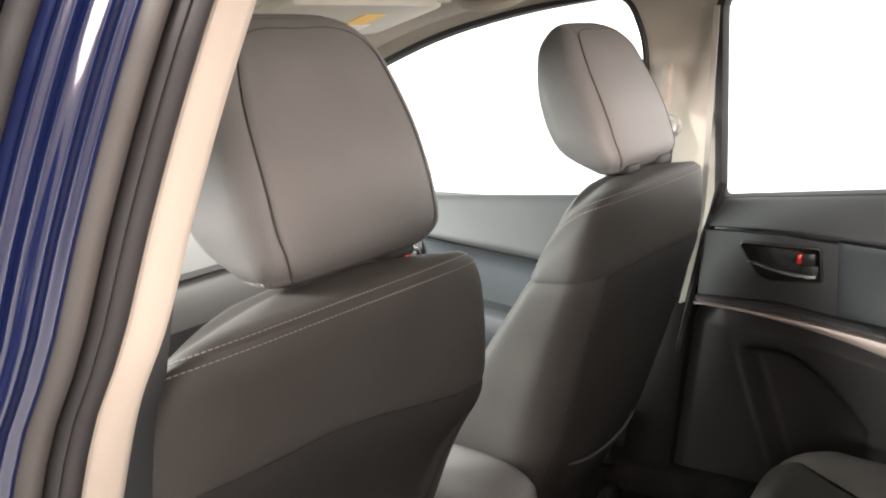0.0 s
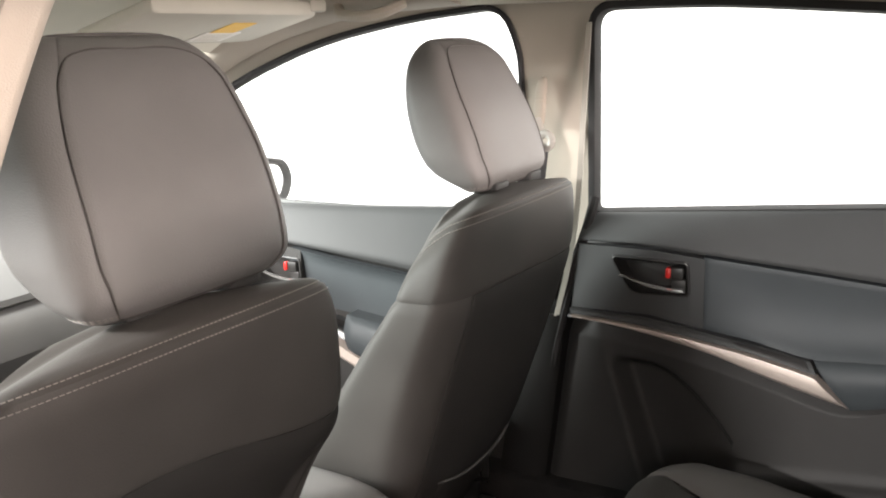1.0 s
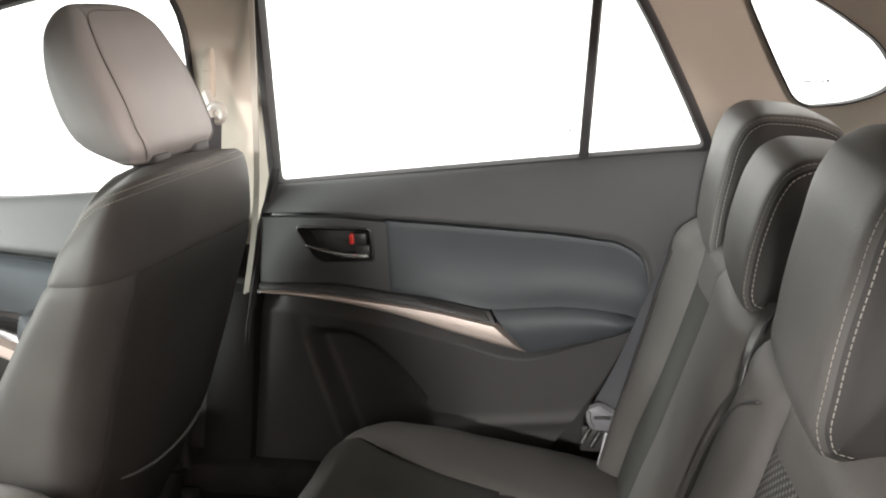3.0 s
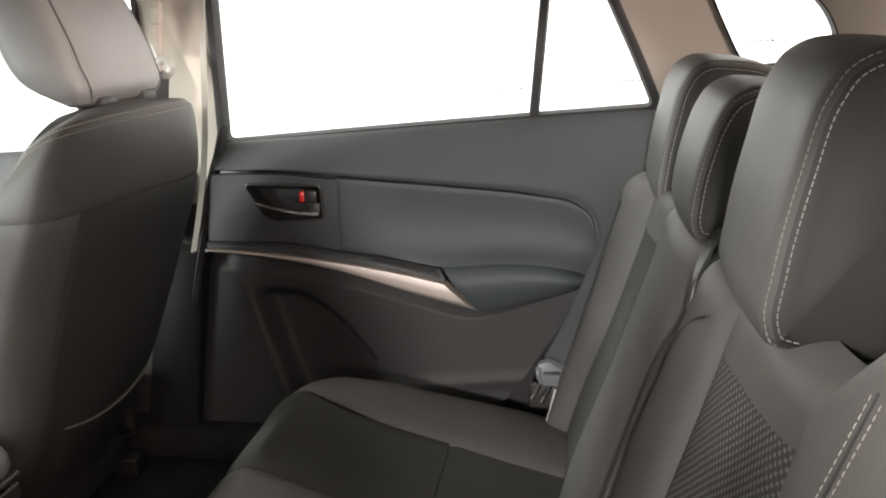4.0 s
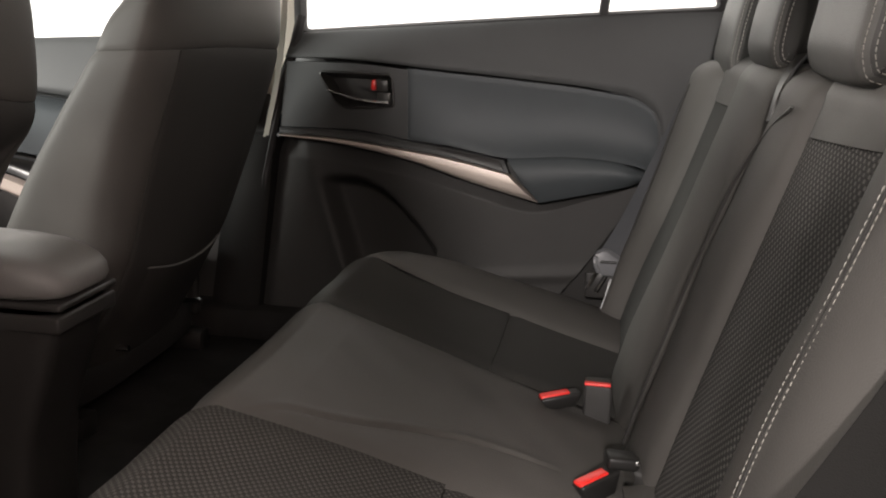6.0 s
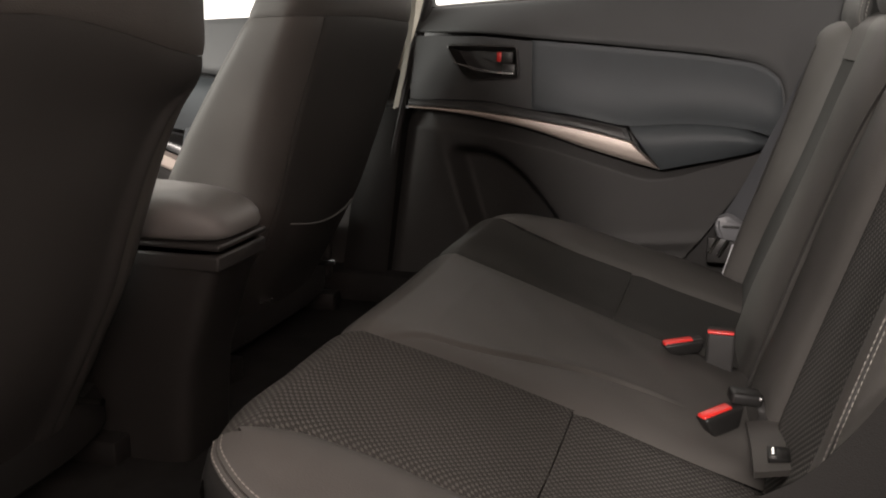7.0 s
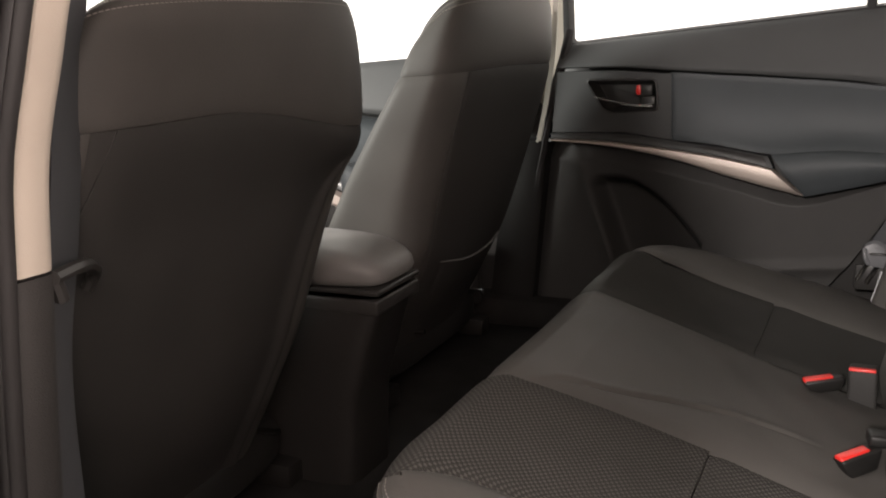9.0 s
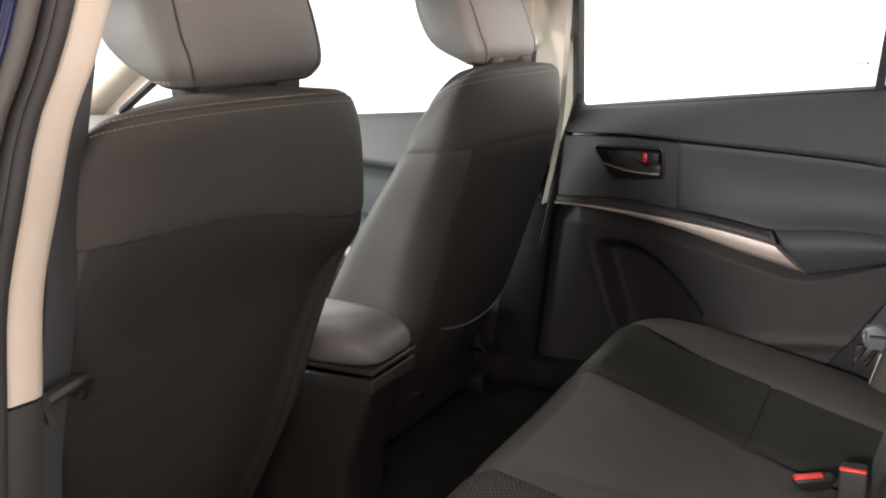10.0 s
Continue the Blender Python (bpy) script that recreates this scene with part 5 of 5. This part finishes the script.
part("front_door_edge", sweep([(0.1285, -0.05), (0.1285, -0.060), (0.1295, -0.061), (0.139, -0.061), (0.140, -0.066), (0.140, -0.15), (0.1285, -0.15)], 0.36, 1.345, 40, True), PAINT, pillar, "dark blue front door edge")
part("front_door_trim", sweep([(0.142, -0.062), (0.15, -0.058), (0.21, -0.064), (0.22, -0.08), (0.22, -0.16), (0.142, -0.16)], 0.36, 1.345, 40, True), RUBBER, pillar, "dark door trim")
part("screw", tube([(0.55, -0.755, 1.262), (0.558, -0.757, 1.262)], 0.004, 8), PLASTIC_DARK, pillar, "small dark screw")

# ---- front seat belts ----
belt = thing("seat_belt", "dark grey seat belt webbing running down the door pillar", "seat belt")
part("webbing", ribbon([(0.452, -0.545, 1.25), (0.452, -0.549, 1.12), (0.450, -0.564, 1.055), (0.447, -0.587, 0.944), (0.443, -0.604, 0.85), (0.435, -0.618, 0.77), (0.428, -0.625, 0.60), (0.42, -0.63, 0.40)], (-0.45, 0.9, 0), 0.062, 0.0014, 40), WEBBING, belt)
guide = part("guide_loop", tube([(0.474, -0.645, 0.843), (0.462, -0.61, 0.842), (0.438, -0.575, 0.832), (0.420, -0.556, 0.818), (0.412, -0.558, 0.806)], 0.0065, 8, 26, 0.9), PLASTIC_DARK, belt, "black belt guide")
part("guide_foot", tube([(0.470, -0.640, 0.842), (0.466, -0.632, 0.822)], 0.006, 8), PLASTIC_DARK, belt)

belt2 = thing("seat_belt", "beige belt height slider and anchor on the far pillar", "seat belt")
slider = []
for z, w, d in ((1.118, 0.005, 0.004), (1.122, 0.008, 0.008), (1.135, 0.0095, 0.012), (1.165, 0.0095, 0.013), (1.166, 0.0085, 0.012), (1.168, 0.0095, 0.013), (1.188, 0.0090, 0.012), (1.200, 0.007, 0.009), (1.206, 0.003, 0.003)):
    slider.append([(0.338 + 0.08 * (z - 1.16) + w * power(math.cos(a), 4), 0.702 - d * (1 + power(math.sin(a), 4)) / 1.4, z) for a in np.linspace(0, 2 * math.pi, 25)[:-1]])
part("slider", grid(slider, around=True, caps=True), BEIGE, belt2, "beige height slider")
loop = [(0.356 + 0.012 * math.cos(a), 0.672, 1.094 + 0.013 * math.sin(a)) for a in np.linspace(0, 2 * math.pi, 25)]
part("anchor_ring", tube(loop, 0.0075, 8, 40, up=(0, 1, 0)), PALE, belt2, "pale grey anchor ring")
part("anchor_arm", tube([(0.334, 0.684, 1.130), (0.346, 0.675, 1.108)], 0.009, 8), PALE, belt2)
part("webbing", ribbon([(0.352, 0.664, 1.088), (0.346, 0.655, 1.0), (0.336, 0.66, 0.90), (0.328, 0.67, 0.80)], (0.25, 1, 0), 0.046, 0.0014, 20), WEBBING, belt2, "grey webbing")
strip = thing("pillar_trim", "pale beige pillar edge strip beside the door seal", "pillar trim", kind="structure")
part("edge_strip", ribbon([(0.428, 0.693, 1.30), (0.418, 0.693, 1.10), (0.411, 0.690, 0.97), (0.398, 0.686, 0.87), (0.376, 0.682, 0.765)], (1, 0.2, 0), 0.010, 0.006, 24), STRIP, strip)

# ---- rear belts and buckles ----
rear_belt = thing("rear_seat_belt", "grey rear seat belt with pale latch plate by the door", "seat belt")
part("webbing", ribbon([(1.150, 0.640, 0.88), (1.086, 0.640, 0.718), (1.050, 0.638, 0.635), (1.026, 0.628, 0.592)], (0.75, -0.45, -0.50), 0.046, 0.0016, 24), WEBBING, rear_belt)
latch_outline = rounded_loop([(0.996, 0.603), (1.016, 0.609), (1.044, 0.590), (1.040, 0.562), (1.004, 0.568)], 0.006, 4)
latch_body = part("latch_plate", polygon_plate([(x, 0.598 + 0.15 * (x - 1.0), z) for x, z in latch_outline], (0.002, 0.012, 0.004), 0.002), BELT_GREY, rear_belt, "grey moulded latch plate")
part("belt_slot", box(1.008, 1.036, 0.594, 0.606, 0.588, 0.5915, 0.001), PLASTIC_DARK, latch_body, "dark belt slot")
part("latch_guard", tube([(0.999, 0.597, 0.600), (1.000, 0.594, 0.586), (1.006, 0.597, 0.572)], 0.004, 8, 14), BELT_GREY, latch_body, "raised grey rim")
for k in (0, 1):
    part("latch_tongue", tube([(1.006 + 0.016 * k, 0.608, 0.574 - 0.006 * k), (0.988 + 0.016 * k, 0.606, 0.540 - 0.006 * k)], 0.0045, 8), CHROME, rear_belt, "steel tongue prong")
part("latch_back", box(0.984, 1.034, 0.612, 0.622, 0.520, 0.566, 0.004), PLASTIC_DARK, rear_belt, "black latch stop")
part("lower_webbing", ribbon([(1.050, 0.616, 0.556), (1.043, 0.606, 0.525), (1.036, 0.600, 0.500), (1.030, 0.594, 0.478)], (0.97, 0.1, -0.14), 0.048, 0.0018, 16), BELT_GREY, rear_belt, "pale grey webbing")


def buckle(x, y, z, turn, tilt, foot, label="black seat belt buckle with red release button"):
    """A wedge-shaped body, narrower at its foot, with the red button let into its top."""
    b = thing("buckle", label, "buckle", "rear buckles")
    m = pose(x, y, z, 0, tilt, turn)
    bm = box(-0.022, 0.030, -0.0100, 0.0100, -foot, 0.004, 0.004, 3)
    for v in bm.verts:
        k = max(0.0, -v.co.z - 0.002) / foot
        v.co.x = 0.008 + (v.co.x - 0.008) * (1 - 0.40 * k)
        v.co.y *= 1 - 0.25 * k
    bmesh.ops.transform(bm, matrix=m, verts=bm.verts)
    part("body", bm, BUCKLE, b)
    bm = box(-0.0212, 0.0165, -0.0072, 0.0072, -0.001, 0.0058, 0.0026, 3)
    bmesh.ops.transform(bm, matrix=m, verts=bm.verts)
    part("release_button", bm, RED, b, "red release button")
    return b


buckle(0.967, 0.116, 0.535, 20, -8, 0.015)
upright = thing("buckle", "upright black seat belt buckle with red top button", "buckle", "rear buckles")
part("body", box(1.000, 1.035, 0.132, 0.166, 0.470, 0.547, 0.004, 3), PLASTIC, upright)
part("release_button", box(1.000, 1.033, 0.1325, 0.142, 0.546, 0.5495, 0.0015, 2), RED, upright, "red release button")
buckle(1.018, -0.078, 0.526, 40, -10, 0.023)
stalk = thing("buckle", "black unused belt anchor stalk between the cushions", "buckle", "rear buckles")
bm = box(-0.017, 0.017, -0.013, 0.013, -0.009, 0.005, 0.004, 3)
bmesh.ops.transform(bm, matrix=pose(1.046, -0.052, 0.541, 0, 6, 12), verts=bm.verts)
part("body", bm, BUCKLE, stalk)
part("strap", tube([(1.058, -0.040, 0.534), (1.070, -0.052, 0.524), (1.064, -0.078, 0.508)], 0.010, 8, 16, 0.5), PLASTIC_DARK, stalk, "black strap")
part("clip", box(1.060, 1.064, -0.065, -0.060, 0.540, 0.5435, 0.001), CHROME, stalk, "small steel clip")
anchor = thing("child_seat_anchor", "charcoal flap with a child-seat anchor in a dark slot", "anchor")
flap = [[(1.049 + 0.034 * u + 0.005 * v, -0.068 - 0.150 * v + 0.004 * u, 0.517 + 0.014 * v + 0.006 * u + 0.003 * math.sin(math.pi * v)) for u in np.linspace(0, 1, 7)] for v in np.linspace(0, 1, 13)]
part("flap", shell(flap, (0, 0, -0.006), 0.002), LEATHER, anchor)
part("slot", box(1.066, 1.087, -0.198, -0.168, 0.524, 0.5385, 0.002), BUCKLE, anchor, "dark slot")
part("anchor_bar", tube([(1.071, -0.195, 0.5395), (1.071, -0.182, 0.5405)], 0.0022, 8), CHROME, anchor, "steel anchor bar")
near_belt = thing("near_lap_belt", "black lap belt with grey tongue beside the bench", "seat belt")
part("upper_webbing", ribbon([(1.245, -0.544, 0.97), (1.220, -0.5435, 0.925), (1.195, -0.5435, 0.875), (1.173, -0.543, 0.83), (1.150, -0.543, 0.785), (1.128, -0.543, 0.744), (1.100, -0.543, 0.698), (1.078, -0.543, 0.671), (1.052, -0.543, 0.652)], (0.86, -0.1, -0.5), 0.046, 0.0016, 30), WEBBING_DARK, near_belt, "black belt webbing")
part("lower_webbing", ribbon([(1.052, -0.5435, 0.652), (1.070, -0.545, 0.640), (1.090, -0.546, 0.61), (1.105, -0.546, 0.55), (1.11, -0.546, 0.47)], (0.6, -0.1, 0.75), 0.044, 0.0016, 24), WEBBING_DARK, near_belt, "black belt webbing")
part("tongue", tube([(1.030, -0.541, 0.6475), (1.038, -0.541, 0.653), (1.047, -0.541, 0.661), (1.056, -0.541, 0.665)], 0.0085, 8, 16, 0.45), TONGUE_GREY, near_belt, "grey belt tongue")
part("tongue_loop", tube([(1.054, -0.5405, 0.672), (1.064, -0.5405, 0.655), (1.070, -0.5405, 0.635)], 0.006, 8, 16, 0.5), PLASTIC_DARK, near_belt, "black belt loop")

# ---- roof: sun visor with warning label, grab handle, mirror ----
visor = thing("sun_visor", "grey folded sun visor with yellow and white warning label", "sun visor")


def on_visor(y, s, lift=0.0):
    """A place on the visor: y across, s from its front edge (0) to its rear edge (1)."""
    return np.array((-0.185 + 0.165 * s, y, 1.289 + 0.046 * s - lift))


loop = rounded_loop([(0.12, 0.0), (0.52, 0.0), (0.53, 1.0), (0.12, 1.0)], [0.02, 0.10, 0.10, 0.02], 8)
rows = []
for shrink, lift in ((0.02, -0.012), (0.0, -0.008), (-0.006, 0.0), (0.0, 0.008), (0.02, 0.012)):
    c = loop.mean(0)
    rows.append([on_visor(*(q + (c - q) * shrink * 1.5), lift) for q in loop])
part("board", grid(rows, around=True, caps=True), VISOR, visor)
for nm, y0, y1, s0, s1, mat, lab in (("label_yellow", 0.345, 0.405, 0.40, 0.72, LABEL_YELLOW, "yellow print"), ("label_white", 0.335, 0.425, 0.10, 0.40, LABEL_WHITE, "white print")):
    part(nm, polygon_plate([on_visor(y0, s0, 0.0135), on_visor(y1, s0, 0.0135), on_visor(y1, s1, 0.0135), on_visor(y0, s1, 0.0135)], (0, 0, 0.001)), mat, visor, lab, smooth=False)
for k in range(5):
    s0 = 0.14 + 0.05 * k
    part("print_line", polygon_plate([on_visor(0.345, s0, 0.0142), on_visor(0.41, s0, 0.0142), on_visor(0.41, s0 + 0.018, 0.0142), on_visor(0.345, s0 + 0.018, 0.0142)], (0, 0, 0.0004)), VISOR, visor, "unreadable print line", smooth=False)
part("hinge", box(-0.05, -0.02, 0.50, 0.55, 1.328, 1.35, 0.006), VISOR, visor)

grab = thing("grab_handle", "beige folding grab handle under the roof edge", "grab handle")
part("grip", tube([(-0.02, 0.585, 1.338), (0.00, 0.560, 1.325), (0.10, 0.556, 1.326), (0.12, 0.585, 1.340)], 0.010, 8, 24), BEIGE, grab)

rear_view = thing("rear_view_mirror", "dark interior mirror at the top of the windscreen", "mirror")
part("housing", box(-0.46, -0.43, -0.12, 0.12, 1.235, 1.295, 0.012, 3), PLASTIC_DARK, rear_view)
part("stem", tube([(-0.45, 0, 1.28), (-0.43, 0, 1.33)], 0.010, 8), PLASTIC_DARK, rear_view)

wing = thing("wing_mirror", "black door mirror outside the front window", "mirror")
ml = rounded_loop([(-0.02, -0.078), (0.110, -0.074), (0.196, -0.060), (0.222, -0.004), (0.196, 0.046), (0.095, 0.066), (-0.02, 0.070)], [0.03, 0.06, 0.06, 0.06, 0.06, 0.06, 0.03], 10)
rows = []
for sc, dx in ((0.55, -0.09), (0.88, -0.06), (1.0, -0.02), (1.0, 0.0), (0.95, 0.005), (0.82, 0.003), (0.74, -0.006)):
    c = ml.mean(0)
    rows.append([(-0.50 + dx, 0.825 + (c + (q - c) * sc)[0], 0.935 + (c + (q - c) * sc)[1]) for q in ml])
part("housing", grid(rows, around=True, caps=False), PLASTIC_DARK, wing, "black mirror housing")
bm = bmesh.new()
bm.faces.new([bm.verts.new(q) for q in rows[-1]])
part("mirror_glass", bm, MIRROR, wing, "mirror glass", smooth=False)
part("stalk", tube([(-0.55, 0.76, 0.89), (-0.53, 0.86, 0.90)], 0.022, 8), PLASTIC_DARK, wing)
